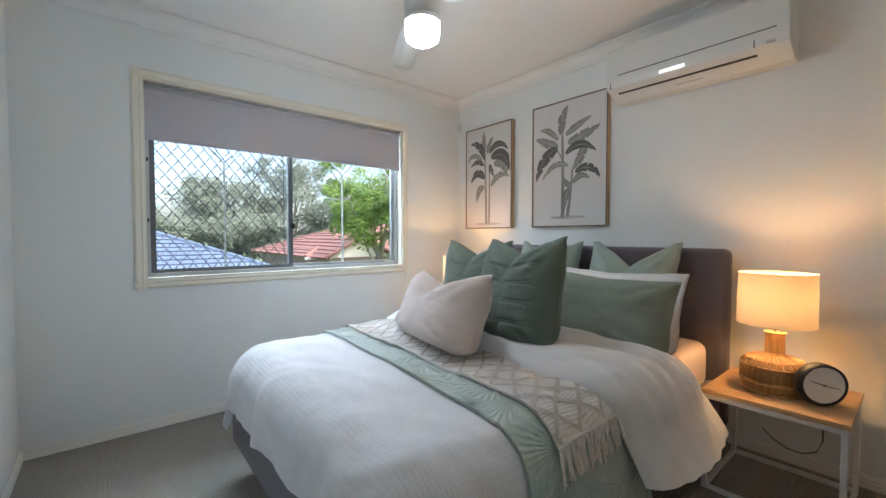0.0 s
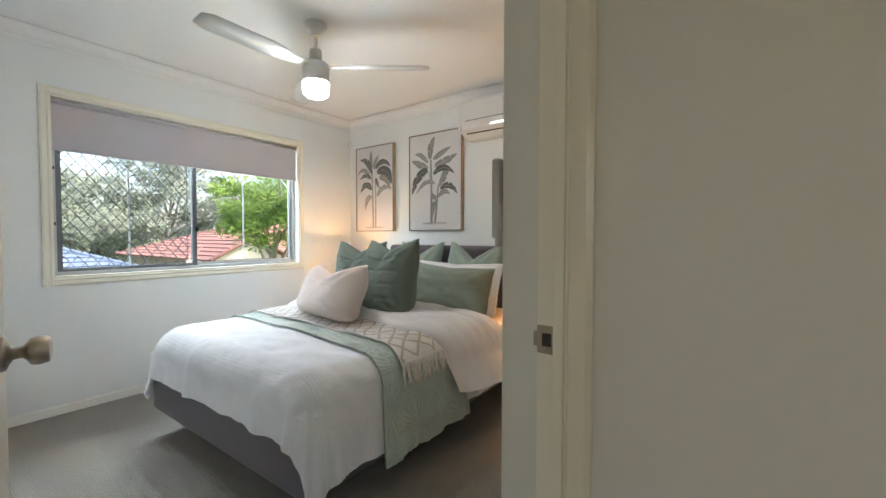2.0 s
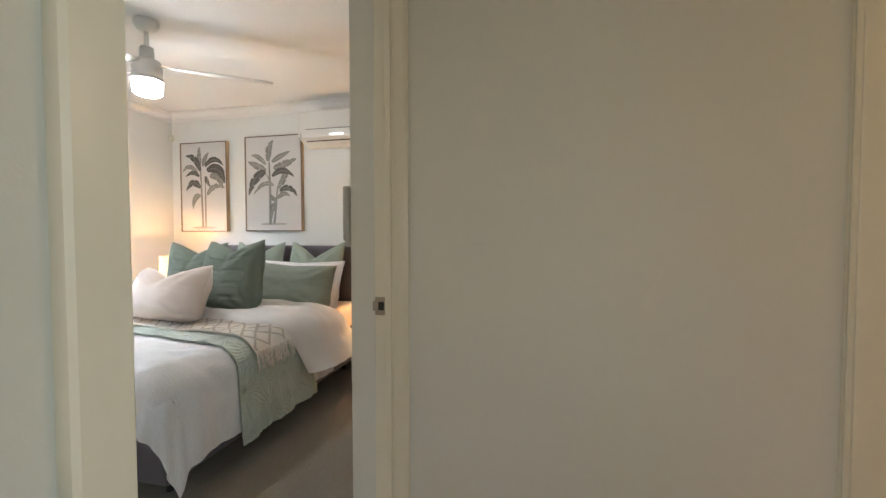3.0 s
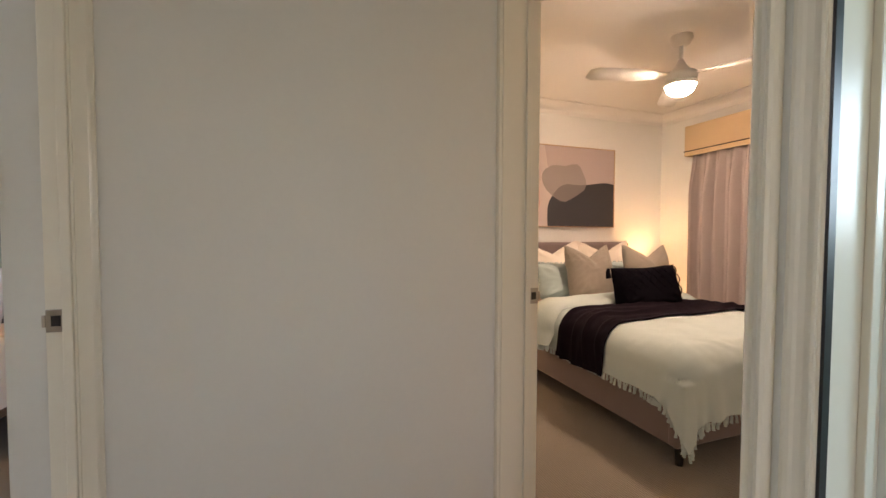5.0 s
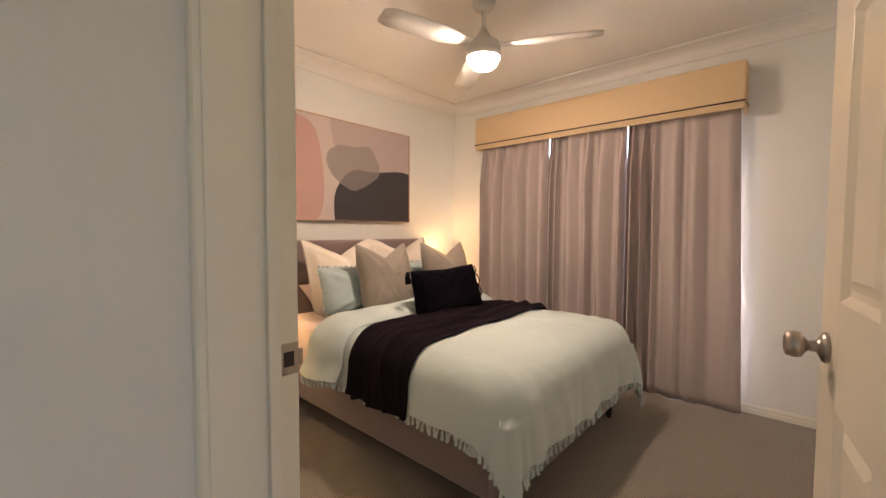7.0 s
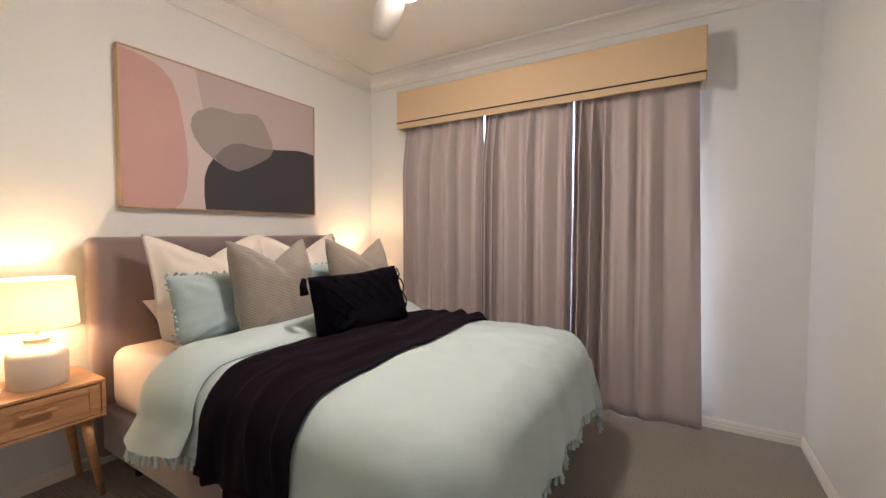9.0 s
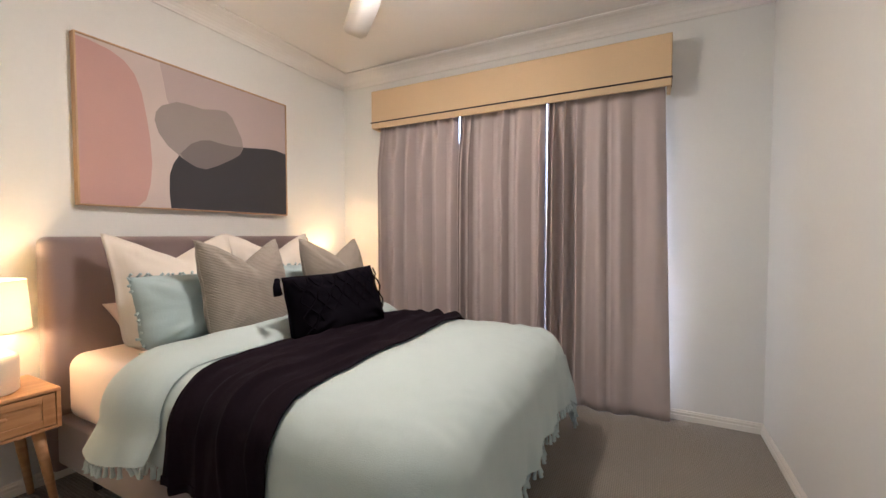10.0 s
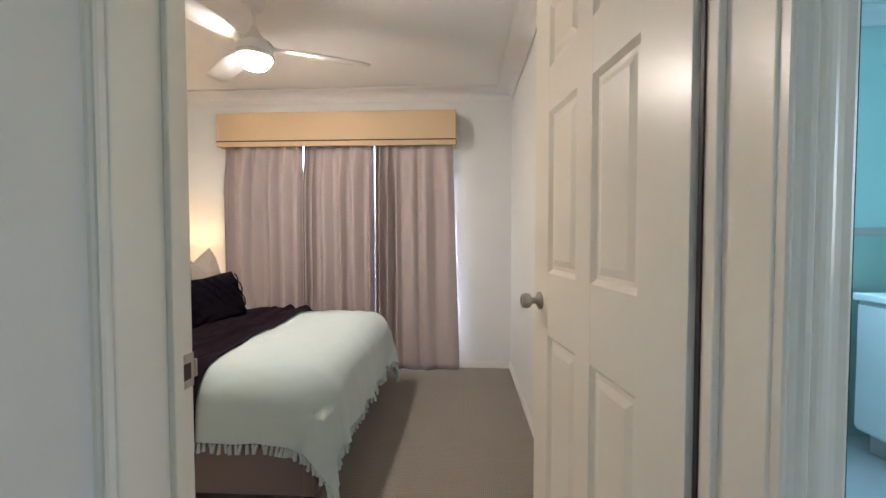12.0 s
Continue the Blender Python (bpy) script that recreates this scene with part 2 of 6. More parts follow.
CANVAS = material("off_white_canvas", (0.66, 0.64, 0.63), 0.85, grain=0.04, scale=400, bump=0.2, bump_scale=500, big=0.08, big_scale=3)
INK1 = material("charcoal_wash", (0.115, 0.110, 0.105), 0.85, grain=0.3, scale=25, big=0.35, big_scale=9)
INK2 = material("grey_green_wash", (0.25, 0.25, 0.225), 0.85, grain=0.25, scale=25, big=0.35, big_scale=9)
INK3 = material("pale_earth_wash", (0.46, 0.41, 0.39), 0.85, grain=0.25, scale=25, big=0.3, big_scale=9)
DARKEDGE = material("dark_walnut_edge", (0.10, 0.06, 0.045), 0.5, grain=0.1)
ARTBASE = material("pale_mauve_paint", (0.585, 0.50, 0.475), 0.85, grain=0.04, scale=200, big=0.04)
ARTPINK = material("dusty_pink_paint", (0.53, 0.335, 0.305), 0.85, grain=0.04, scale=200, big=0.05)
ARTMAUVE = material("warm_grey_mauve_paint", (0.475, 0.395, 0.385), 0.85, grain=0.04, scale=200, big=0.04)
ARTGREY = material("taupe_grey_paint", (0.325, 0.285, 0.265), 0.85, grain=0.05, scale=200, big=0.06)
ARTBLACK = material("charcoal_paint", (0.048, 0.046, 0.052), 0.8, grain=0.1, scale=200, big=0.08)
TILE = material("pale_green_wall_tile", (0.42, 0.56, 0.50), 0.25, grain=0.03, scale=20, big=0.05)
BATHWALL = material("bathroom_paint", (0.55, 0.74, 0.70), 0.5, grain=0.02)
BATHWHITE = material("white_vanity_laminate", (0.78, 0.80, 0.80), 0.3, grain=0.02)
BATHFLOOR = material("grey_floor_tile", (0.45, 0.46, 0.45), 0.35, grain=0.05)
LEAF = material("bright_green_leaves", (0.230, 0.350, 0.075), 0.55, grain=0.3, scale=8, big=0.4, big_scale=1.2, trans=0.35)
GUM = material("grey_green_gum_leaves", (0.290, 0.330, 0.260), 0.6, grain=0.15, scale=6, big=0.2, big_scale=0.6, trans=0.45)
BARK = material("pale_gum_bark", (0.36, 0.33, 0.28), 0.9, grain=0.2, scale=12, big=0.2)
ROOFBLUE = material("slate_blue_concrete_tile", (0.125, 0.170, 0.245), 0.7, grain=0.12, scale=14, big=0.12, big_scale=1.0)
ROOFRED = material("terracotta_roof_tile", (0.30, 0.150, 0.120), 0.75, grain=0.15, scale=14, big=0.15, big_scale=1.0)
FASCIA = material("cream_fascia_paint", (0.72, 0.69, 0.62), 0.6, grain=0.04)
BRICKW = material("buff_brickwork", (0.38, 0.30, 0.23), 0.9, grain=0.15, scale=20)
GRASS = material("dry_lawn", (0.10, 0.13, 0.05), 0.95, grain=0.3, scale=6, big=0.3, big_scale=0.3)


# ---- builders ----
def mesh_object(name, verts, faces, mat, parent=None, label="", smooth=False):
    me = bpy.data.meshes.new(name)
    me.from_pydata([tuple(v) for v in verts], [], faces)
    me.materials.append(mat)
    if smooth:
        me.polygons.foreach_set("use_smooth", [True] * len(me.polygons))
    me.update()
    ob = new(name, me)
    if parent is not None:
        ob.parent = parent
    if label:
        ob["label"] = label
    return ob


def part(name, bm, mat, parent=None, label="", smooth=False):
    me = bpy.data.meshes.new(name)
    bmesh.ops.recalc_face_normals(bm, faces=bm.faces)
    bm.to_mesh(me)
    bm.free()
    me.materials.append(mat)
    if smooth:
        me.polygons.foreach_set("use_smooth", [True] * len(me.polygons))
    ob = new(name, me)
    if parent is not None:
        ob.parent = parent
    if label:
        ob["label"] = label
    return ob


def thing(name, at, rz=0, label="", category="", group="", kind=""):
    e = new(name)
    e.matrix_basis = pose(*at, 0, 0, rz)
    e.empty_display_size = 0.1
    return tagged(e, label, category, group, kind)


def add_box(bm, a, b, bevel=0.0, seg=2, m=None):
    lo, hi = [min(p, q) for p, q in zip(a, b)], [max(p, q) for p, q in zip(a, b)]
    c = [(p + q) / 2 for p, q in zip(lo, hi)]
    s = [q - p for p, q in zip(lo, hi)]
    vs = bmesh.ops.create_cube(bm, size=1.0, matrix=Matrix.LocRotScale(c, None, s))["verts"]
    if bevel:
        es = list({e for v in vs for e in v.link_edges})
        r = bmesh.ops.bevel(bm, geom=es, offset=min(bevel, min(s) * 0.49), segments=seg, affect="EDGES", profile=0.5)
        vs = list({v for f in r["faces"] for v in f.verts} | {v for v in vs if v.is_valid})
    if m is not None:
        bmesh.ops.transform(bm, matrix=m, verts=vs)
    return bm


def boxes(*bs, bevel=0.0, seg=2):
    bm = bmesh.new()
    for a, b in bs:
        add_box(bm, a, b, bevel, seg)
    return bm


def lathe(profile, n=32, cap=True):
    """Verts and faces of a profile of (radius, z) turned about z."""
    vs, fs = [], []
    for r, z in profile:
        for k in range(n):
            a = 2 * math.pi * k / n
            vs.append((r * math.cos(a), r * math.sin(a), z))
    for i in range(len(profile) - 1):
        for k in range(n):
            fs.append((i * n + k, i * n + (k + 1) % n, (i + 1) * n + (k + 1) % n, (i + 1) * n + k))
    if cap:
        fs.append(tuple(range(n))[::-1])
        fs.append(tuple((len(profile) - 1) * n + k for k in range(n)))
    return vs, fs


def tube(pts, r, n=8, taper=None):
    vs, fs = [], []
    pts = [Vector(p) for p in pts]
    for i, p in enumerate(pts):
        d = (pts[min(i + 1, len(pts) - 1)] - pts[max(i - 1, 0)]).normalized()
        s = d.orthogonal().normalized() if abs(d.z) > 0.9 else d.cross(Vector((0, 0, 1))).normalized()
        u = d.cross(s)
        rr = r if taper is None else r + (taper - r) * i / (len(pts) - 1)
        for k in range(n):
            a = 2 * math.pi * k / n
            vs.append(p + rr * (math.cos(a) * s + math.sin(a) * u))
    for i in range(len(pts) - 1):
        for k in range(n):
            fs.append((i * n + k, i * n + (k + 1) % n, (i + 1) * n + (k + 1) % n, (i + 1) * n + k))
    fs.append(tuple(range(n))[::-1])
    fs.append(tuple((len(pts) - 1) * n + k for k in range(n)))
    return vs, fs


def merge(*parts):
    vs, fs = [], []
    for v, f in parts:
        k = len(vs)
        vs += list(v)
        fs += [tuple(i + k for i in q) for q in f]
    return vs, fs


def moved(vf, m):
    return [m @ Vector(v) for v in vf[0]], vf[1]


def extrude(profile, a, b, side):
    """A profile of (out, up) points swept from a to b; side: the unit way that 'out' points; up is across both."""
    a, b, o = Vector(a), Vector(b), Vector(side)
    d = (b - a).normalized()
    up = Vector((0, 0, 1)) if abs(d.z) < 0.5 else d.cross(o)
    n = len(profile)
    vs = [p + o * x + up * y for p in (a, b) for x, y in profile]
    fs = [(k, (k + 1) % n, n + (k + 1) % n, n + k) for k in range(n)]
    fs += [tuple(range(n))[::-1], tuple(range(n, 2 * n))]
    return vs, fs


def fixed(vf):
    bm = bmesh.new()
    vs = [bm.verts.new(v) for v in vf[0]]
    for f in vf[1]:
        try:
            bm.faces.new([vs[i] for i in f])
        except ValueError:
            pass
    return bm


def structure(name, bm, mat, label, category="wall"):
    return tagged(part(name, bm, mat), label, category, "", "structure")


def wall_cells(axis, lo, hi, thick, z0, z1, holes=()):
    """Boxes of a wall that runs along axis from lo to hi, thick = (near, far) across it, with holes (a, b, low, high)."""
    us = sorted({lo, hi, *(h[0] for h in holes), *(h[1] for h in holes)})
    zs = sorted({z0, z1, *(h[2] for h in holes), *(h[3] for h in holes)})
    out = []
    for u0, u1 in zip(us, us[1:]):
        for w0, w1 in zip(zs, zs[1:]):
            c, d = (u0 + u1) / 2, (w0 + w1) / 2
            if any(h[0] < c < h[1] and h[2] < d < h[3] for h in holes):
                continue
            if axis == "x":
                out.append(((u0, thick[0], w0), (u1, thick[1], w1)))
            else:
                out.append(((thick[0], u0, w0), (thick[1], u1, w1)))
    bm = boxes(*out)
    bmesh.ops.remove_doubles(bm, verts=bm.verts, dist=1e-5)
    seen, gone = {}, []
    for f in bm.faces:
        key = frozenset(v.index for v in f.verts)
    bm.verts.index_update()
    for f in bm.faces:
        key = frozenset(v.index for v in f.verts)
        if key in seen:
            gone += [f, seen[key]]
        seen[key] = f
    bmesh.ops.delete(bm, geom=list(set(gone)), context="FACES_ONLY")
    return bm


# ---- the shell: two bedrooms either side of a hall end ----
H = 2.45
W1, E1, S1, N1 = -0.345, 2.68, -0.152, 2.967
W2, E2, N2, S2 = -0.52, 2.46, -1.733, -4.617
HN, HS, HE, HW = -0.312, -1.575, 0.410, -3.2
D1 = (-0.498, 0.388)
D2 = (-0.483, 0.388)
WIN = (0.185, 2.01, 0.885, 2.078)
DH = 2.06

structure("wall_bedroom_north", wall_cells("x", W1 - 0.1, E1 + 0.1, (N1, N1 + 0.2), 0, H, [WIN]), WALL, "pale grey-white painted plaster wall with a window opening")
structure("wall_bedroom_east", boxes(((E1, HN, 0), (E1 + 0.12, N1, H))), WALL, "pale grey-white painted plaster wall behind the headboard")
structure("wall_bedroom_west", boxes(((W1 - 0.1, 0.62, 0), (W1, N1, H)), ((-0.66, 0.52, 0), (W1, 0.62, H)), ((-0.66, S1, 0), (-0.56, 0.52, H))), WALL, "pale grey-white painted plaster wall")
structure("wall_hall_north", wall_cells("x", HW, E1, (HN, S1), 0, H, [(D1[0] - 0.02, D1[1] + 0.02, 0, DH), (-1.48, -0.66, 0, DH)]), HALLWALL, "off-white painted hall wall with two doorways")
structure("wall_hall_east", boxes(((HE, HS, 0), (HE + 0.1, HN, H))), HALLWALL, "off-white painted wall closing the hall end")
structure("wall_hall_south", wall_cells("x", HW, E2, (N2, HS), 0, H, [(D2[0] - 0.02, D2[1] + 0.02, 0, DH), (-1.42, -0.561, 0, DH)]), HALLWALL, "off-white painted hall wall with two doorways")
# unseen end wall, its opening made only for the hall fill lamp
structure("wall_hall_west", wall_cells("y", HS, HN, (HW - 0.1, HW), 0, H, [(-1.4, -0.6, 1.0, 2.0)]), HALLWALL, "unseen off-white hall end wall with an opening for the fill lamp")
WIN2 = (0.06, 1.93, 0.25, 2.08)
structure("wall_second_bedroom_south", wall_cells("x", W2 - 0.1, E2 + 0.1, (S2 - 0.2, S2), 0, H, [WIN2]), WALL, "pale painted plaster wall with a curtained window opening")
structure("wall_second_bedroom_east", boxes(((E2, S2, 0), (E2 + 0.12, N2, H))), WALL, "pale painted plaster wall behind the headboard")
structure("wall_second_bedroom_west", boxes(((W2 - 0.08, S2, 0), (W2, N2, H))), WALL, "pale painted plaster wall beside the open door")
structure("floor", boxes(((HW - 0.1, S2 - 0.2, -0.12), (E1 + 0.12, N1 + 0.2, 0.0))), CARPET, "grey-brown ribbed loop-pile carpet", "floor")
structure("ceiling", boxes(((HW - 0.1, S2 - 0.2, H), (E1 + 0.12, N1 + 0.2, H + 0.12))), CEIL, "flat warm-white painted plaster ceiling", "ceiling")


def cornice(name, x0, x1, y0, y1, drop=0.086, out=0.086, label="white cove cornice round the ceiling"):
    prof = [(0.004, H - drop), (0.010, H - drop), (0.012, H - drop + 0.012)]
    for k in range(7):
        a = math.pi / 2 * k / 6
        prof.append((0.014 + (out - 0.028) * (1 - math.cos(a)), H - drop + 0.016 + (drop - 0.03) * math.sin(a)))
    prof += [(out - 0.010, H - 0.012), (out, H - 0.010), (out, H - 0.002)]
    vs, fs = [], []
    for d, z in prof:
        vs += [(x0 + d, y0 + d, z), (x1 - d, y0 + d, z), (x1 - d, y1 - d, z), (x0 + d, y1 - d, z)]
    for i in range(len(prof) - 1):
        for k in range(4):
            fs.append((i * 4 + k, i * 4 + (k + 1) % 4, (i + 1) * 4 + (k + 1) % 4, (i + 1) * 4 + k))
    ob = mesh_object(name, vs, fs, CEIL)
    tagged(ob, label, "cornice", "", "structure")


cornice("trim_bedroom_cornice", W1, E1, S1, N1)
cornice("trim_second_bedroom_cornice", W2, E2, S2, N2, 0.09, 0.14)
cornice("trim_hall_cornice", HW, HE, HS, HN)

SKIRT = [(0.003, 0.0), (0.015, 0.0), (0.015, 0.030), (0.012, 0.033), (0.013, 0.046), (0.009, 0.052), (0.008, 0.058), (0.003, 0.060)]


def baseboard(name, a, b, side, mat=TRIM):
    tagged(part(name, fixed(extrude(SKIRT, a, b, side)), mat), "cream painted timber skirting board", "skirting", "", "structure")


baseboard("baseboard_1", (W1, N1, 0), (E1, N1, 0), (0, -1, 0))
baseboard("baseboard_2", (E1, S1, 0), (E1, N1 - 0.016, 0), (-1, 0, 0))
baseboard("baseboard_3", (W1, 0.64, 0), (W1, N1 - 0.016, 0), (1, 0, 0))
baseboard("baseboard_4", (W2, S2, 0), (E2, S2, 0), (0, 1, 0))
baseboard("baseboard_5", (E2, S2 + 0.016, 0), (E2, N2, 0), (-1, 0, 0))
baseboard("baseboard_6", (W2, S2 + 0.016, 0), (W2, N2, 0), (1, 0, 0))
baseboard("baseboard_7", (HE, HS + 0.02, 0), (HE, HN - 0.02, 0), (-1, 0, 0), CREAM)


# ---- door frames and doors ----
ARCH = [(0.0, 0.0), (0.0, 0.016), (0.006, 0.019), (0.012, 0.016), (0.020, 0.013), (0.034, 0.016), (0.042, 0.021), (0.052, 0.022), (0.060, 0.018), (0.064, 0.010), (0.066, 0.0)]


FLUSH = [(0.0, 0.0), (0.0, 0.014), (0.010, 0.019), (0.030, 0.017), (0.045, 0.020), (0.066, 0.021), (0.066, 0.0)]
PLAIN = [(0.0, 0.0), (0.0, 0.016), (0.004, 0.020), (0.058, 0.020), (0.064, 0.016), (0.066, 0.0)]


def architrave(parent, x, y, out_x, out_y, z1, width, shape=ARCH):
    prof = [(p * out_x * width / 0.066, q * out_y) for p, q in shape]
    n = len(prof)
    vs = [(x + p, y + q, z) for z in (0.0, z1) for p, q in prof]
    fs = [(k, (k + 1) % n, n + (k + 1) % n, n + k) for k in range(n)] + [tuple(range(n)), tuple(range(n, 2 * n))]
    return part("architrave", fixed((vs, fs)), CREAM, parent)


def door_frame(name, x0, x1, hall_y, room_y, hinge_left_w=0.066, right_w=0.066, shape=ARCH, deep=1.0, edge=None, right_shape=ARCH):
    """Jambs, stops, head and architraves of an opening from x0 to x1; hall_y and room_y: the wall's two faces."""
    f = thing(name, (0, 0, 0), 0, "cream gloss painted timber door frame", "door frame", "", "structure")
    s = 1 if room_y > hall_y else -1
    e = room_y if edge is None else edge
    for xa, xb in ((x0 - 0.018, x0), (x1, x1 + 0.018)):
        part("jamb", boxes(((xa, hall_y, 0), (xb, e, DH)), bevel=0.003), CREAM, f)
    part("head", boxes(((x0 - 0.018, hall_y, DH - 0.018), (x1 + 0.018, e, DH + 0.002)), bevel=0.002), CREAM, f)
    for xa, xb in ((x0, x0 + 0.012), (x1 - 0.012, x1)):
        part("door_stop", boxes(((xa, e - s * 0.062, 0), (xb, e - s * 0.040, DH - 0.018)), bevel=0.002), CREAM, f)
    architrave(f, x0 - 0.004, hall_y, -1, -s, DH + 0.05, hinge_left_w, shape)
    architrave(f, x1 + 0.004, hall_y, 1, -s * deep, DH + 0.05, right_w, right_shape)
    part("architrave", boxes(((x0 - 0.07, hall_y, DH), (x1 + min(right_w, 0.07), hall_y - s * 0.02, DH + 0.06)), bevel=0.004), CREAM, f)
    return f


frame_1 = door_frame("door_frame_1", D1[0], D1[1], HN, S1, 0.066, 0.0185, PLAIN, 2.1, edge=-0.245)
frame_2 = door_frame("door_frame_2", D2[0], D2[1], HS, N2, 0.036, 0.0185, ARCH, 0.75, right_shape=FLUSH)
frame_3 = door_frame("door_frame_3", -1.46, -0.68, HN, S1, 0.066, 0.060, PLAIN)
frame_4 = door_frame("door_frame_4", -1.40, -0.580, HS, N2, 0.066, 0.042, deep=0.35)
# thin black strip for the dark line at the jamb's hall edge
part("draught_seal", boxes(((-0.5845, HS - 0.018, 0), (-0.5802, HS - 0.002, DH - 0.02))), BLACKPLASTIC, frame_4, "thin black strip drawing the dark gap line at the jamb")
# black strip put in for the shadow gap between leaf and jamb
part("draught_seal", boxes(((D2[0] + 0.0005, N2 + 0.002, 0), (D2[0] + 0.004, N2 + 0.013, DH - 0.02))), BLACKPLASTIC, frame_2, "thin black strip drawing the dark gap line at the jamb")


def strike_plate(x, y, z, s):
    p = thing("strike_plate", (x, y, z), 0, "brushed nickel latch strike plate on the door jamb", "strike plate", "latch plates")
    part("plate", boxes(((-0.003, -0.021, -0.030), (-0.0005, 0.021, 0.030)), bevel=0.0012), STEEL, p)
    # no hole is cut: a black block gives the shade of the recess
    part("latch_hole", boxes(((-0.0045, -0.011, -0.014), (-0.0032, 0.009, 0.014))), BLACKPLASTIC, p, "black block standing in for the shaded latch recess")
    for dz in (-0.023, 0.023):
        part("screw", fixed(moved(lathe([(0.003, 0), (0.003, 0.001)], 10), pose(-0.003, 0, dz, 0, -90, 0))), STEEL, p)
    part("lip", boxes(((-0.004, s * 0.021, -0.016), (0.001, s * 0.029, 0.016)), bevel=0.0015), STEEL, p)


strike_plate(D1[1], -0.268, 0.945, 1)
strike_plate(D2[1], -1.710, 0.942, -1)

KNOB = [(0.0305, 0.0), (0.032, 0.004), (0.030, 0.009), (0.020, 0.013), (0.012, 0.018), (0.011, 0.030), (0.017, 0.036), (0.0255, 0.041), (0.0275, 0.052), (0.0245, 0.066), (0.017, 0.069), (0.014, 0.066), (0.0, 0.066)]


def panel_door(name, hinge, angle, flip, label, width=0.815):
    """A six-panel leaf that starts at the hinge and runs along its own +x; flip: the side that faces the room."""
    d = thing(name, (*hinge, 0.008), angle, label, "door", "", "structure")
    t, h = 0.036, 2.035
    xs = [0, 0.150, 0.362, 0.456, width - 0.140, width]
    zs = [0, 0.235, 0.835, 1.045, 1.58, 1.725, 1.925, h]
    for a, b in ((xs[0], xs[1]), (xs[2], xs[3]), (xs[4], xs[5])):
        part("stile", boxes(((a, 0, 0), (b, t * flip, h)), bevel=0.0015), CREAM, d)
    for a, b in ((xs[1], xs[2]), (xs[3], xs[4])):
        for z0, z1 in ((zs[0], zs[1]), (zs[2], zs[3]), (zs[4], zs[5]), (zs[6], zs[7])):
            part("rail", boxes(((a - 0.001, 0.0004 * flip, z0), (b + 0.001, (t - 0.0004) * flip, z1))), CREAM, d)
        for z0, z1 in ((zs[1], zs[2]), (zs[3], zs[4]), (zs[5], zs[6])):
            bm = bmesh.new()
            for face, y in ((1, 0.0), (-1, t)):
                rings = [(0.0, 0.001), (0.014, 0.011), (0.026, 0.011), (0.046, 0.004)]
                loops = []
                for inset, deep in rings:
                    yy = (y + face * deep) * flip
                    loops.append([bm.verts.new(v) for v in ((a + inset, yy, z0 + inset), (b - inset, yy, z0 + inset), (b - inset, yy, z1 - inset), (a + inset, yy, z1 - inset))])
                for l0, l1 in zip(loops, loops[1:]):
                    for k in range(4):
                        bm.faces.new((l0[k], l0[(k + 1) % 4], l1[(k + 1) % 4], l1[k]))
                bm.faces.new(loops[-1])
            part("panel", bm, CREAM, d)
    for side in (1, -1):
        y = (t if side > 0 else 0) * flip
        k = part("door_handle", fixed(moved(lathe(KNOB, 28, False), Matrix.Translation((width - 0.066, y, 0.94)) @ pose(0, 0, 0, -90 * side * flip, 0, 0))), STEEL, d, "round brushed nickel door knob", True)
    for z in (0.25, 1.80):
        part("hinge", fixed(moved(lathe([(0.006, -0.045), (0.006, 0.045)], 12), pose(-0.004, 0, z))), STEEL, d, "steel butt hinge", True)
    part("latch", boxes(((width, 0.012 * flip, 0.91), (width + 0.002, 0.026 * flip, 0.97))), STEEL, d)
    return d


panel_door("door_1", (-0.490, -0.240), 90 - 13.5, 1, "cream gloss six-panel door, standing open")
panel_door("door_2", (-0.470, -1.738), -90 + 7.8, -1, "cream gloss six-panel door, standing open against the wall")
panel_door("door_3", (-1.452, -0.312), 0, 1, "cream gloss six-panel cupboard door, closed", 0.765)
panel_door("door_4", (-0.596, -1.738), -90 - 4, 1, "cream gloss six-panel bathroom door, standing open", 0.74)

# ---- bathroom sliver ----
structure("wall_bathroom_south", wall_cells("x", -2.7, -0.60, (-3.60, -3.48), 0, H, [(-2.15, -1.25, 1.2, 1.95)]), BATHWALL, "pale aqua painted bathroom wall with a window opening")
structure("wall_bathroom_west", boxes(((-2.8, -3.48, 0), (-2.7, N2, H))), BATHWALL, "pale aqua painted bathroom wall")
for nm, a, b in (("trim_bathroom_tiling_south", (-2.7, -3.478, 0.0), (-0.602, -3.466, 1.18)), ("trim_bathroom_tiling_west", (-2.698, -3.465, 0.0), (-2.686, N2 - 0.02, 1.18))):
    structure(nm, boxes((a, b)), TILE, "pale green half-height wall tiling", "tiling")
structure("trim_bathroom_tile_border", boxes(((-2.684, -3.464, 1.18), (-2.66, N2 - 0.02, 1.225)), ((-2.66, -3.464, 1.18), (-0.602, -3.45, 1.225)), bevel=0.003), ACGREY, "grey-green tile border strip", "tile border")
cornice("trim_bathroom_cornice", -2.7, -0.6, -3.48, N2)
structure("bathroom_floor", boxes(((-2.69, -3.465, 0.0), (-0.61, N2 - 0.02, 0.012))), BATHFLOOR, "grey ceramic bathroom floor", "floor")


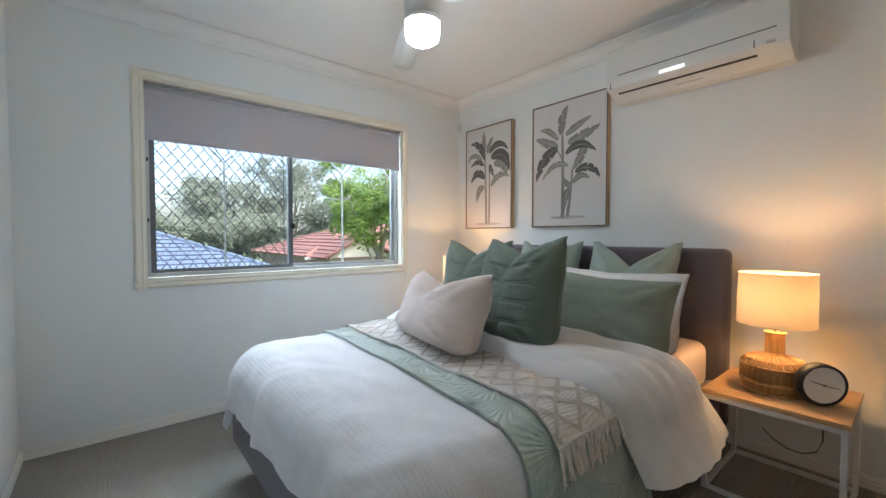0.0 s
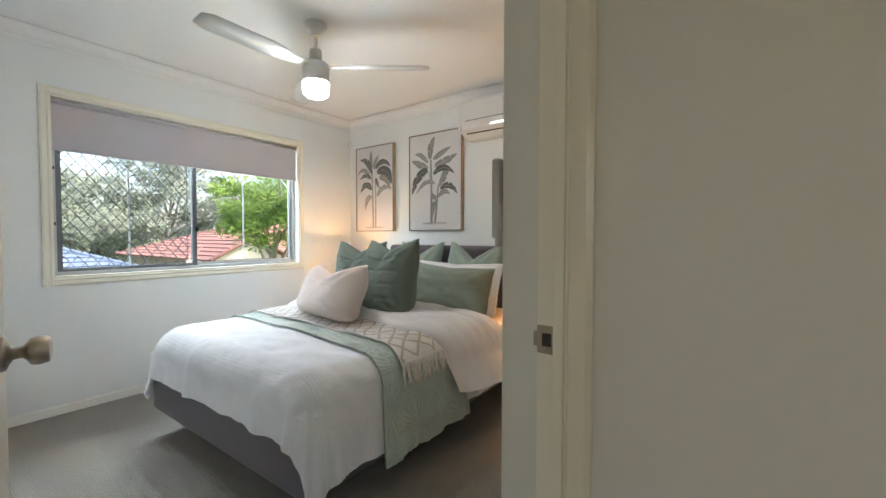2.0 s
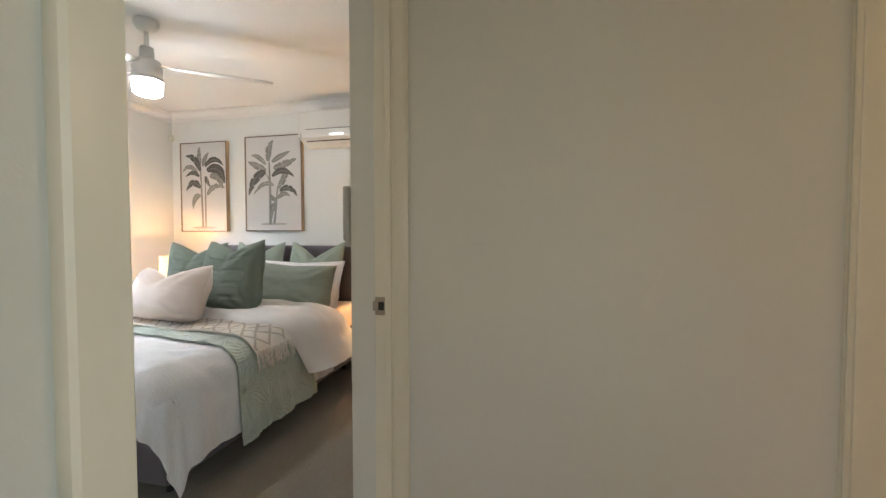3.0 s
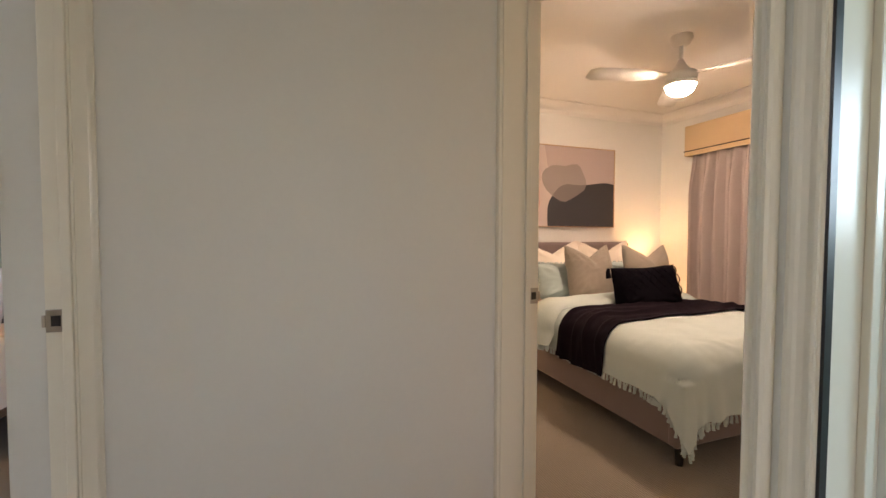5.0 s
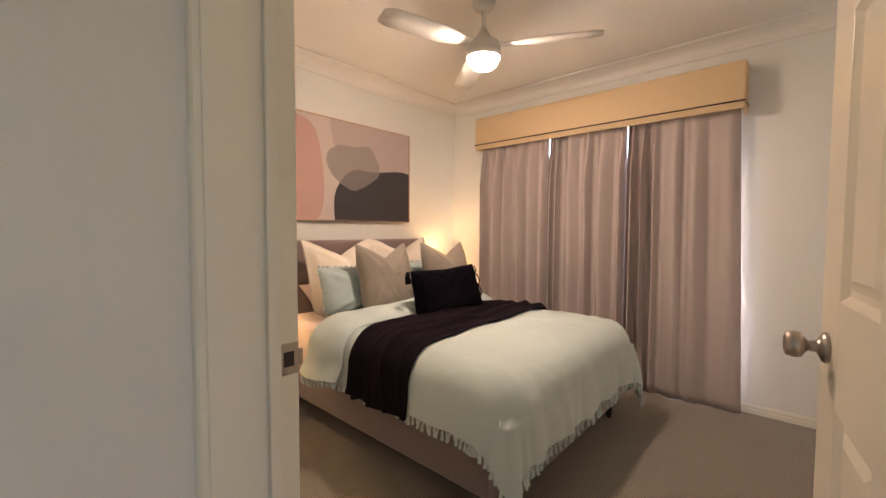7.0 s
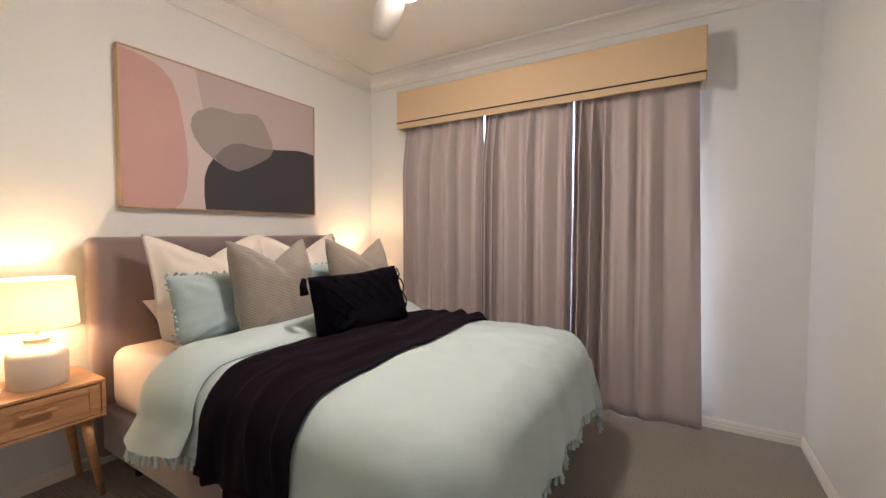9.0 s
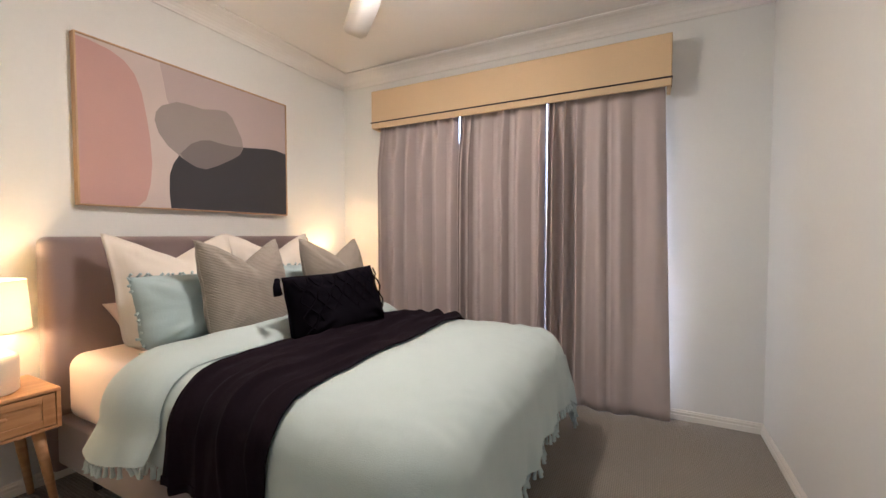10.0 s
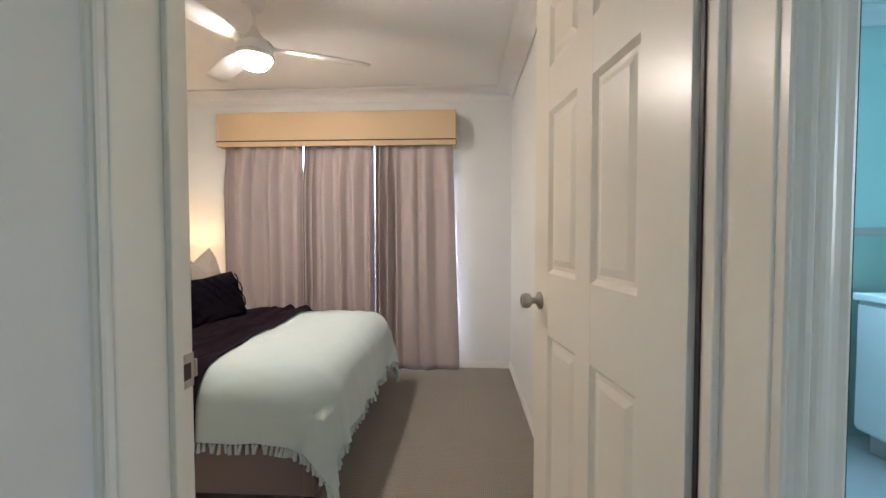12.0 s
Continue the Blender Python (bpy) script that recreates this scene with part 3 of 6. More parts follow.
def vanity(x, y):
    v = thing("bathroom_vanity", (x, y, 0.012), 0, "white laminate bathroom vanity with a moulded top", "vanity")
    part("body", boxes(((0, 0, 0.12), (0.46, 0.9, 0.82)), bevel=0.004), BATHWHITE, v)
    part("plinth", boxes(((0, 0.02, 0.0), (0.40, 0.88, 0.12))), ACGREY, v)
    part("top", boxes(((-0.005, -0.01, 0.82), (0.49, 0.91, 0.86)), bevel=0.008), BATHWHITE, v)
    for k in range(2):
        p = part("door", boxes(((0.46, 0.01 + 0.44 * k, 0.14), (0.478, 0.44 + 0.44 * k, 0.80)), bevel=0.003), BATHWHITE, v)
        part("handle", fixed(tube([(0.478, 0.36 + 0.16 * k, 0.6), (0.50, 0.36 + 0.16 * k, 0.6), (0.50, 0.36 + 0.16 * k, 0.7), (0.478, 0.36 + 0.16 * k, 0.7)], 0.005)), STEEL, p)


vanity(-2.684, -3.30)

# ---- soft furnishing builders ----
def nz(x, y, z=0.0):
    return noise.noise(Vector((x, y, z)))


def smooth_step(a, b, x):
    t = max(0.0, min(1.0, (x - a) / (b - a)))
    return t * t * (3 - 2 * t)


def bed_surface(x0, x1, y0, y1, top, r, fold, seed, flare=0.10):
    """A place on bedding that lies on a mattress and hangs over its foot (x0) and sides (y0, y1)."""
    def at(u, v, lift=0.0, extra=0.0):
        cx, cy = max(x0 + r, min(x1, u)), max(y0 + r, min(y1 - r, v))
        ex, ey = u - cx, v - cy
        if u > x1:
            ex, cx = 0.0, u
        far = math.hypot(ex, ey)
        edge = min(cx - x0, cy - y0, y1 - cy)
        z = top + 0.020 * smooth_step(0.0, 0.5, edge) + 0.016 * nz(cx * 3.1 + seed, cy * 3.1) + 0.006 * nz(cx * 11 + seed, cy * 9) + lift
        if far < 1e-9:
            return Vector((u, v, z))
        nx, ny = ex / far, ey / far
        a, big = far / r, r + lift
        if a < math.pi / 2:
            return Vector((cx + nx * big * math.sin(a), cy + ny * big * math.sin(a), z - big * (1 - math.cos(a)))) + Vector((0, 0, 0.004 * nz(u * 20, v * 20, seed)))
        d = far - r * math.pi / 2
        s = cx * 1.0 - cy + 0.35 * math.atan2(ny, nx)
        w = fold * smooth_step(0.0, 0.28, d) * (math.sin(s * 23 + 3 * nz(s * 2.3, seed)) + 0.6 * math.sin(s * 51 + 4 * nz(s * 3.1, seed + 5)))
        out = (big + w + (flare + extra) * d) / max(abs(nx), abs(ny)) ** 0.75
        return Vector((cx + nx * out, cy + ny * out, max(0.012, z - big - d * 0.985)))
    return at


def cloth(name, at, us, vs, mat, lift, parent=None, label="", thick=0.012, warp=None, bumps=None):
    """A sheet over a bed surface; us, vs: (from, to, steps); warp(u, v) shifts u; bumps(u, v) adds lift."""
    nu, nv = us[2], vs[2]
    pts, fs = [], []
    for i in range(nu + 1):
        for j in range(nv + 1):
            u, v = us[0] + (us[1] - us[0]) * i / nu, vs[0] + (vs[1] - vs[0]) * j / nv
            l = lift + (bumps(i / nu, j / nv, u, v) if bumps else 0.0)
            pts.append(at(u + (warp(i / nu, v) if warp else 0.0), v, l))
    for i in range(nu):
        for j in range(nv):
            k = i * (nv + 1) + j
            fs.append((k, k + nv + 1, k + nv + 2, k + 1))
    ob = mesh_object(name, pts, fs, mat, parent, label, True)
    m = ob.modifiers.new("thickness", "SOLIDIFY")
    m.thickness, m.offset = thick, -1.0
    crisp = ob.modifiers.new("crisp_edges", "EDGE_SPLIT")
    crisp.split_angle = radians(55)
    return ob


def pillow_face(s, q, w, h, t, chop, flange, seed, sag, side=1):
    """A place on one side of a cushion: s across and q up, both from -1 to 1."""
    low, high = max(0.0, -q), max(0.0, q)
    sag, t = sag * 0.5, t * 1.2
    x = w / 2 * s * (1 - sag * (1 - q * q) - 0.07 * low ** 6 * abs(s) ** 2 + 0.03 * (1 - q * q) * low)
    y = h / 2 * q * (1 - (sag if q > 0 else sag * 0.3) * (1 - s * s)) + 0.05 * h * abs(s) ** 5 * low ** 3
    lean = s - 0.10 * nz(seed, 3.3)
    vee = max(0.0, 1 - abs(lean) / 0.92) ** 1.25
    y -= chop * h * max(0.0, (q + 0.2) / 1.2) ** 1.8 * vee * 1.12
    si, qi = min(1.0, abs(s / (1 - flange))), min(1.0, abs(q / (1 - flange)))
    core = max(0.0, (1 - si ** 3.4) * (1 - qi ** (3.4 if q > 0 else 5.0)))
    z = t / 2 * core ** 0.58 * (1 + 0.16 * low)
    z *= 1 - min(0.8, 2.6 * chop) * math.exp(-(lean / 0.16) ** 2) * high ** 1.2
    edge = (1 - abs(s) ** 6) * (1 - abs(q) ** 6) * min(1.0, 3 * core)
    z += edge * (0.012 * nz(s * 1.7 + seed, q * 1.7, side) + 0.004 * nz(s * 6 + seed, q * 6, side))
    for cx, cy, k in ((-1, -1, 0.0), (1, -1, 1.7), (-1, 1, 3.1), (1, 1, 4.4)):
        d = math.hypot(s - cx, q - cy)
        z += edge * 0.007 * math.sin(13 * math.atan2(q - cy, s - cx) + k + seed) * math.exp(-((d - 0.5) / 0.3) ** 2)
    z = max(z, 0.003) if abs(s) < 1 and abs(q) < 1 else 0.0
    return x + 0.004 * nz(q * 4, seed), y + 0.004 * nz(s * 4, seed + 2), side * z


def pillow(name, base, w, h, t, mat, lean, yaw, label, chop=0.12, roll=0.0, flange=0.0, seed=0, category="cushion", group="", sag=0.08):
    """A cushion that stands on its lower edge, facing the foot of the bed, with a dented upper edge."""
    n = 40
    bm = bmesh.new()
    for side in (1, -1):
        grid = [[bm.verts.new(pillow_face(-1 + 2 * i / n, -1 + 2 * j / n, w, h, t, chop, flange, seed, sag, side)) for j in range(n + 1)] for i in range(n + 1)]
        for i in range(n):
            for j in range(n):
                f = (grid[i][j], grid[i + 1][j], grid[i + 1][j + 1], grid[i][j + 1])
                bm.faces.new(f if side > 0 else f[::-1])
    bmesh.ops.remove_doubles(bm, verts=bm.verts, dist=0.0006)
    ob = part(name, bm, mat, None, "", True)
    a = radians(lean)
    c = Vector(base) + Vector((math.sin(a) * h / 2, 0, math.cos(a) * h / 2))
    basis = Matrix(((0, 0, -1, 0), (-1, 0, 0, 0), (0, 1, 0, 0), (0, 0, 0, 1)))
    ob.matrix_basis = Matrix.Translation(c) @ pose(0, 0, 0, 0, 0, yaw) @ pose(0, 0, 0, 0, lean, 0) @ basis @ pose(0, 0, 0, 0, 0, roll)
    if flange:
        return tagged(ob, label, category, group)
    seam = [pillow_face(s, q, w, h, t, chop, flange, seed, sag) for s, q in [(-1 + 2 * k / 24, -1) for k in range(24)] + [(1, -1 + 2 * k / 24) for k in range(24)] + [(1 - 2 * k / 24, 1) for k in range(24)] + [(-1, 1 - 2 * k / 24) for k in range(25)]]
    part("seam", fixed(tube([(x, y, 0.0) for x, y, z in seam], 0.0022, 5)), mat, ob, "stitched edge seam", True)
    return tagged(ob, label, category, group)


def soft_box(a, b, r, seg=4):
    return boxes((a, b), bevel=r, seg=seg)


# ---- first bedroom: bed ----
bed = thing("upholstered_bed", (0.485, 0.715, 0), 0, "queen bed with charcoal fabric base and headboard", "bed")
part("side_rail", soft_box((0, 0, 0.13), (2.06, 0.07, 0.37), 0.022), UPHOL, bed, "", True)
part("side_rail", soft_box((0, 1.43, 0.13), (2.06, 1.50, 0.37), 0.022), UPHOL, bed, "", True)
part("foot_rail", soft_box((-0.006, -0.004, 0.13), (0.075, 1.504, 0.372), 0.024), UPHOL, bed, "", True)
part("slat_base", boxes(((0.07, 0.07, 0.20), (2.05, 1.43, 0.33))), BLACKPLASTIC, bed)
part("headboard", soft_box((2.055, -0.02, 0.10), (2.165, 1.525, 1.085), 0.04, 5), UPHOL, bed, "padded charcoal fabric headboard", True)
for x in (0.16, 1.9):
    for y in (0.16, 1.34):
        part("leg", fixed(moved(lathe([(0.018, 0), (0.027, 0.15)], 16), pose(x, y, 0))), BLACKPLASTIC, bed)
mattress = tagged(part("mattress", soft_box((0.56, 0.77, 0.331), (2.535, 2.18, 0.585), 0.06, 5), SHEET, None, "", True), "mattress in a fitted ivory cotton sheet", "mattress")

bs1 = bed_surface(0.464, 2.2, 0.69, 2.235, 0.615, 0.145, 0.008, 3.0, 0.10)


def drape_creases(u, v, u0, v0, v1, seed):
    """Soft hanging folds where the cover falls over the edges, and slack wrinkles on top."""
    side = max(smooth_step(v0 + 0.05, v0 - 0.25, v), smooth_step(v1 - 0.05, v1 + 0.25, v))
    side *= smooth_step(u0 + 0.36, u0 + 0.2, u)
    foot = smooth_step(u0 + 0.06, u0 - 0.18, u)
    r = 0.016 * side * max(0.0, math.sin(u * 15 + 3.5 * nz(u * 2.2, seed, 1.0) + 1.2 * nz(u * 3, v * 3, seed))) ** 2
    r += 0.016 * foot * max(0.0, math.sin(v * 13 + 3.5 * nz(v * 2.2, seed, 5.0))) ** 2
    d = (u - u0) * 0.8 + (v - v0) * 0.6
    corner = math.exp(-((u - u0 - 0.05) ** 2 + (v - v0 - 0.02) ** 2) / 0.06)
    r += 0.005 * corner * math.sin(d * 60 + 4 * nz(u * 4, v * 4, seed)) * (0.5 + 0.5 * nz(u * 6, v * 3, seed + 2))
    return r + (0.006 * nz(u * 5, v * 8, seed) + 0.0030 * nz(u * 13, v * 17, seed + 4)) * smooth_step(u0 + 0.45, u0 + 0.3, u)


def duvet_creases(a, b, u, v):
    return drape_creases(u, v, 0.47, 0.70, 2.235, 3.0)


duvet = cloth("duvet", bs1, (0.252, 1.80, 150), (0.33, 2.47, 150), DUVET, 0.0, None, thick=0.02, bumps=duvet_creases)
tagged(duvet, "white waffle-textured duvet hanging over the bed base", "duvet")


def fold_puff(a, b, u, v):
    m = math.sin(math.pi * min(1, max(0, a))) ** 0.55
    return 0.085 * m * (1 + 0.25 * nz(v * 3.3, 7.0)) + 0.012 * nz(u * 6, v * 4, 4) + 0.004 * nz(u * 22, v * 13, 6)


fold1 = cloth("turned_back_fold", lambda u, v, l: bs1(u, v, l, 0.45), (1.22, 1.86, 40), (0.45, 2.46, 110), DUVETPLAIN, 0.012, duvet, "smooth white turned-back end of the duvet", 0.012,
              warp=lambda a, v: (0.08 * a + 0.15) * smooth_step(0.95, 0.50, v) + 0.10 * smooth_step(1.2, 2.2, v), bumps=fold_puff)
sage = cloth("bed_throw", bs1, (0.865, 1.345, 40), (0.265, 2.42, 120), SAGE, 0.012, None, thick=0.006,
             warp=lambda a, v: (0.22 * a - 0.02) * smooth_step(0.75, 0.3, v) + 0.06 * smooth_step(1.1, 2.1, v),
             bumps=lambda a, b, u, v: 0.0035 * math.sin(38 * abs(math.sin(u * 9)) + 26 * v) * smooth_step(0.06, 0.12, min(a, 1 - a)))
tagged(sage, "sage green quilted coverlet laid across the bed", "throw")


for e in ((0.0, 0.03), (0.97, 1.0)):
    cloth("hem", bs1, (0.865 + 0.48 * e[0], 0.865 + 0.48 * e[1], 3), (0.265, 2.42, 120), SAGE, 0.0150, sage, "narrow stitched hem", 0.002, warp=lambda a, v, e=e: (0.22 * (e[0] + (e[1] - e[0]) * a) - 0.02) * smooth_step(0.75, 0.3, v) + 0.06 * smooth_step(1.1, 2.1, v))


def knit_warp(a, v):
    return 0.06 * smooth_step(1.2, 2.2, v) + 0.04 * a * smooth_step(1.0, 0.6, v) + 0.015 * nz(v * 4, a * 2)


def knit_bumps(a, b, u, v):
    return 0.010 * nz(u * 9, v * 3, 2) + 0.012 * max(0, math.sin(u * 34 + 3 * nz(v * 2, 1))) * 0.6


KU, KV = (0.995, 1.34), (0.675, 2.40)
knit = cloth("knitted_throw", bs1, (*KU, 40), (*KV, 120), KNIT, 0.024, None, thick=0.008, warp=knit_warp, bumps=knit_bumps)
tagged(knit, "cream knitted throw with taupe diamonds and a fringe", "throw")


def on_knit(a, v, up=0.004):
    u = KU[0] + (KU[1] - KU[0]) * a
    return bs1(u + knit_warp(a, v), v, 0.024 + knit_bumps(a, 0, u, v) + up)


kv, kf = [], []
for line in range(-4, 28):
    for sgn in (1, -1):
        pts = []
        for k in range(41):
            a = k / 40
            v = KV[0] + 0.02 + line * 0.082 + sgn * a * 0.246 + 0.010 * math.sin(7 * a + 2.3 * line)
            if KV[0] + 0.01 < v < KV[1] - 0.01:
                pts.append((a, v))
        for (a0, v0), (a1, v1) in zip(pts, pts[1:]):
            k = len(kv)
            kv += [on_knit(a0, v0 - 0.008), on_knit(a1, v1 - 0.008), on_knit(a1, v1 + 0.008), on_knit(a0, v0 + 0.008)]
            kf.append((k, k + 1, k + 2, k + 3))
mesh_object("diamond_pattern", kv, kf, KNITLINE, knit, "taupe knitted diamond lattice")
fr = []
random.seed(4)
for k in range(46):
    a = (k + 0.5) / 46
    p = on_knit(a, KV[0], 0.0)
    q = on_knit(a, KV[0] + 0.03, 0.0)
    d = Vector((random.uniform(-0.03, 0.03), random.uniform(-0.035, -0.01), -random.uniform(0.075, 0.105)))
    fr.append(tube([p, p + d * 0.5 + Vector((random.uniform(-0.006, 0.006), 0, 0)), p + d], 0.0045, 6, 0.003))
part("fringe", fixed(merge(*fr)), KNIT, knit, "twisted cream fringe")["kind"] = "stuff"

pillow("euro_cushion", (2.30, 1.155, 0.58), 0.53, 0.565, 0.16, SAGELIGHT, 18, 0, "light sage velvet square cushion propped on the headboard", 0.24, 0, 0, 1, "cushion", "light sage cushions")
pillow("euro_cushion", (2.30, 1.745, 0.58), 0.50, 0.565, 0.16, SAGELIGHT, 18, 0, "light sage velvet square cushion propped on the headboard", 0.22, 0, 0, 2, "cushion", "light sage cushions")
pillow("bed_pillow", (2.02, 1.13, 0.575), 0.74, 0.43, 0.17, DUVETPLAIN, 24, 4, "white cotton pillow with a flange edge", 0.03, 0, 0.10, 3, "pillow", "white pillows")
pillow("bed_pillow", (2.02, 1.86, 0.575), 0.70, 0.43, 0.17, DUVETPLAIN, 24, 0, "white cotton pillow with a flange edge", 0.03, 0, 0.10, 4, "pillow", "white pillows")
pillow("lumbar_pillow", (1.83, 1.05, 0.60), 0.66, 0.38, 0.23, SAGEMID, 20, 4, "sage linen oblong pillow with pinched corners", 0.03, -2, 0, 5, "pillow", "", 0.10)
pillow("lumbar_pillow", (1.83, 1.80, 0.60), 0.60, 0.36, 0.17, SAGEMID, 20, 0, "sage linen oblong pillow behind darker cushions", 0.03, 0, 0.05, 6, "pillow")


def patchwork(cush, w, h, t, chop, seed):
    """Raised pads in two columns of five on the face of a chenille cushion, with narrow channels between."""
    for k in range(5):
        for c in (-1, 1):
            q0, q1 = -0.90 + 0.355 * k, -0.90 + 0.355 * k + 0.315
            s0, s1 = (0.03, 0.74) if c > 0 else (-0.74, -0.03)
            shift = 0.05 * (-1) ** k
            n = 12
            vs, fs = [], []
            for i in range(n + 1):
                for j in range(n + 1):
                    a, b = -1 + 2 * i / n, -1 + 2 * j / n
                    outer = max(0.0, a * c)
                    qq = (q0 + q1) / 2 + (q1 - q0) / 2 * b * math.sqrt(max(0.05, 1 - 0.55 * outer ** 4 - 0.12 * max(0.0, -a * c) ** 6))
                    ss = (s0 + s1) / 2 + (s1 - s0) / 2 * a + shift
                    x, y, z = pillow_face(ss, qq, w, h, t, chop, 0, seed, 0.08)
                    rim = max(0.0, (1 - abs(a) ** 10) * (1 - abs(b) ** 8))
                    vs.append((x, y, z - 0.002 + 0.0065 * rim ** 0.4))
            for i in range(n):
                for j in range(n):
                    m = i * (n + 1) + j
                    fs.append((m, m + n + 1, m + n + 2, m + 1))
            mesh_object("raised_pad", vs, fs, SAGEDARK, cush, "", True)


c1 = pillow("chenille_cushion", (1.42, 1.225, 0.655), 0.49, 0.50, 0.18, SAGEDARK, 12, -8, "deep green chenille square cushion with raised pads", 0.13, 2, 0, 7, "cushion", "deep green cushions")
patchwork(c1, 0.49, 0.50, 0.18, 0.13, 7)
c2 = pillow("chenille_cushion", (1.55, 1.635, 0.645), 0.46, 0.49, 0.17, SAGEDARK, 10, 4, "deep green chenille square cushion with raised pads", 0.14, 0, 0, 8, "cushion", "deep green cushions")
patchwork(c2, 0.46, 0.49, 0.17, 0.14, 8)
pillow("oblong_cushion", (1.15, 1.475, 0.655), 0.68, 0.35, 0.20, BLUSH, 22, -14, "pale blush linen oblong cushion with a dented top", 0.26, 3, 0, 9, "cushion")


# ---- bedside furniture, first bedroom ----
def frame_table(at, group):
    t = thing("bedside_table", at, 0, "square bedside table with oak top on white metal frame", "bedside table", group)
    w, d, h = 0.49, 0.485, 0.457
    part("top", boxes(((0, 0, h - 0.020), (w, d, h)), bevel=0.002), OAK, t, "light oak veneer top")
    b = 0.020
    for x in (0.006, w - b - 0.006):
        for y in (0.006, d - b - 0.006):
            part("leg", boxes(((x, y, 0), (x + b, y + b, h - 0.021)), bevel=0.002), WHITEMETAL, t)
    for x in (0.006, w - b - 0.006):
        for z in (0.0, h - 0.042):
            part("side_bar", boxes(((x + 0.001, b + 0.006, z), (x + b - 0.001, d - b - 0.006, z + b)), bevel=0.002), WHITEMETAL, t)
    for y in (0.006, d - b - 0.006):
        for z in (0.0, h - 0.042):
            part("cross_bar", boxes(((b + 0.006, y + 0.001, z), (w - b - 0.006, y + b - 0.001, z + b)), bevel=0.002), WHITEMETAL, t)
    return t


def rattan_lamp(at, group):
    l = thing("table_lamp", at, 0, "rattan basket table lamp with glowing cream drum shade", "lamp", group)
    strips = []
    prof = [(0.112, 0.0), (0.122, 0.03), (0.124, 0.09), (0.121, 0.125), (0.104, 0.143), (0.05, 0.158), (0.034, 0.165), (0.032, 0.24), (0.034, 0.262)]
    for k in range(64):
        a = 2 * math.pi * k / 64
        tw = 0.05 * (1 if k % 2 else -1)
        pts = [(r * math.cos(a + tw * i), r * math.sin(a + tw * i), z) for i, (r, z) in enumerate(prof)]
        strips.append(tube(pts, 0.0032, 5))
    part("woven_base", fixed(merge(*strips)), RATTAN, l, "open woven natural rattan base")["kind"] = "stuff"
    for r, z in ((0.114, 0.004), (0.124, 0.045), (0.124, 0.052), (0.1235, 0.118), (0.036, 0.166), (0.036, 0.262)):
        ring = [(r * math.cos(2 * math.pi * k / 40), r * math.sin(2 * math.pi * k / 40), z) for k in range(41)]
        part("rattan_band", fixed(tube(ring, 0.005, 6)), RATTAN, l, "", True)
    part("liner", fixed(lathe([(0.106, 0.0), (0.115, 0.05), (0.112, 0.12), (0.095, 0.137), (0.028, 0.155), (0.026, 0.262)], 28)), RATTAN, l, "dark inner basket", True)
    part("stem", fixed(lathe([(0.008, 0.26), (0.008, 0.40)], 10)), STEEL, l)
    sh = part("shade", fixed(lathe([(0.143, 0.302), (0.140, 0.530)], 48, False)), SHADE1, l, "cream linen drum shade lit from within", True)
    for r, z in ((0.143, 0.302), (0.140, 0.530)):
        ring = [(r * math.cos(2 * math.pi * k / 48), r * math.sin(2 * math.pi * k / 48), z) for k in range(49)]
        part("rim", fixed(tube(ring, 0.0025, 6)), SHADE1, sh)
    return l


frame_table((2.098, 0.187, 0.0), "frame bedside tables")
frame_table((2.098, 2.34, 0.0), "frame bedside tables")
rattan_lamp((2.335, 0.455, 0.457), "rattan lamps")
rattan_lamp((2.335, 2.58, 0.457), "rattan lamps")
WARM1 = (1.0, 0.60, 0.27)
bulb("rattan_lamp_bulb", (2.335, 0.455, 0.875), LAMP1_WATTS, WARM1, 0.028)
bulb("rattan_lamp_bulb", (2.335, 2.58, 0.875), LAMP1_WATTS, WARM1, 0.028)

clock = thing("desk_clock", (2.275, 0.295, 0.457), 0, "round black desk clock with a white dial", "clock")
face_turn = pose(0, 0, 0.088, 90, 0, -50)
part("case", fixed(moved(lathe([(0.0, -0.03), (0.072, -0.03), (0.083, -0.022), (0.086, 0.0), (0.083, 0.028), (0.078, 0.030), (0.074, 0.024), (0.0, 0.022)], 48, False), face_turn)), BLACKPLASTIC, clock, "matt black round case", True)
part("dial", fixed(moved(lathe([(0.074, 0.0235), (0.074, 0.0245)], 48), face_turn)), DIAL, clock, "plain white dial")
for ang, ln, wd in ((72, 0.052, 0.0022), (-104, 0.060, 0.0016)):
    part("clock_hand", fixed(moved(merge(moved((lambda q: (q[0], q[1]))(([(-wd, -0.008, 0), (wd, -0.008, 0), (wd * 0.6, ln, 0), (-wd * 0.6, ln, 0), (-wd, -0.008, 0.001), (wd, -0.008, 0.001), (wd * 0.6, ln, 0.001), (-wd * 0.6, ln, 0.001)], [(0, 1, 2, 3), (4, 5, 6, 7), (0, 1, 5, 4), (1, 2, 6, 5), (2, 3, 7, 6), (3, 0, 4, 7)])), pose(0, 0, 0.0255, 0, 0, ang))), face_turn)), BLACKPLASTIC, clock)
part("hub", fixed(moved(lathe([(0.004, 0.0245), (0.004, 0.028)], 12), face_turn)), BLACKPLASTIC, clock)
for s in (-1, 1):
    part("foot", fixed(tube([(0.03 * s * math.cos(radians(-50)), 0.03 * s * math.sin(radians(-50)), 0.006), (0.045 * s * math.cos(radians(-50)), 0.045 * s * math.sin(radians(-50)) - 0.01, 0.002)], 0.003)), STEEL, clock)

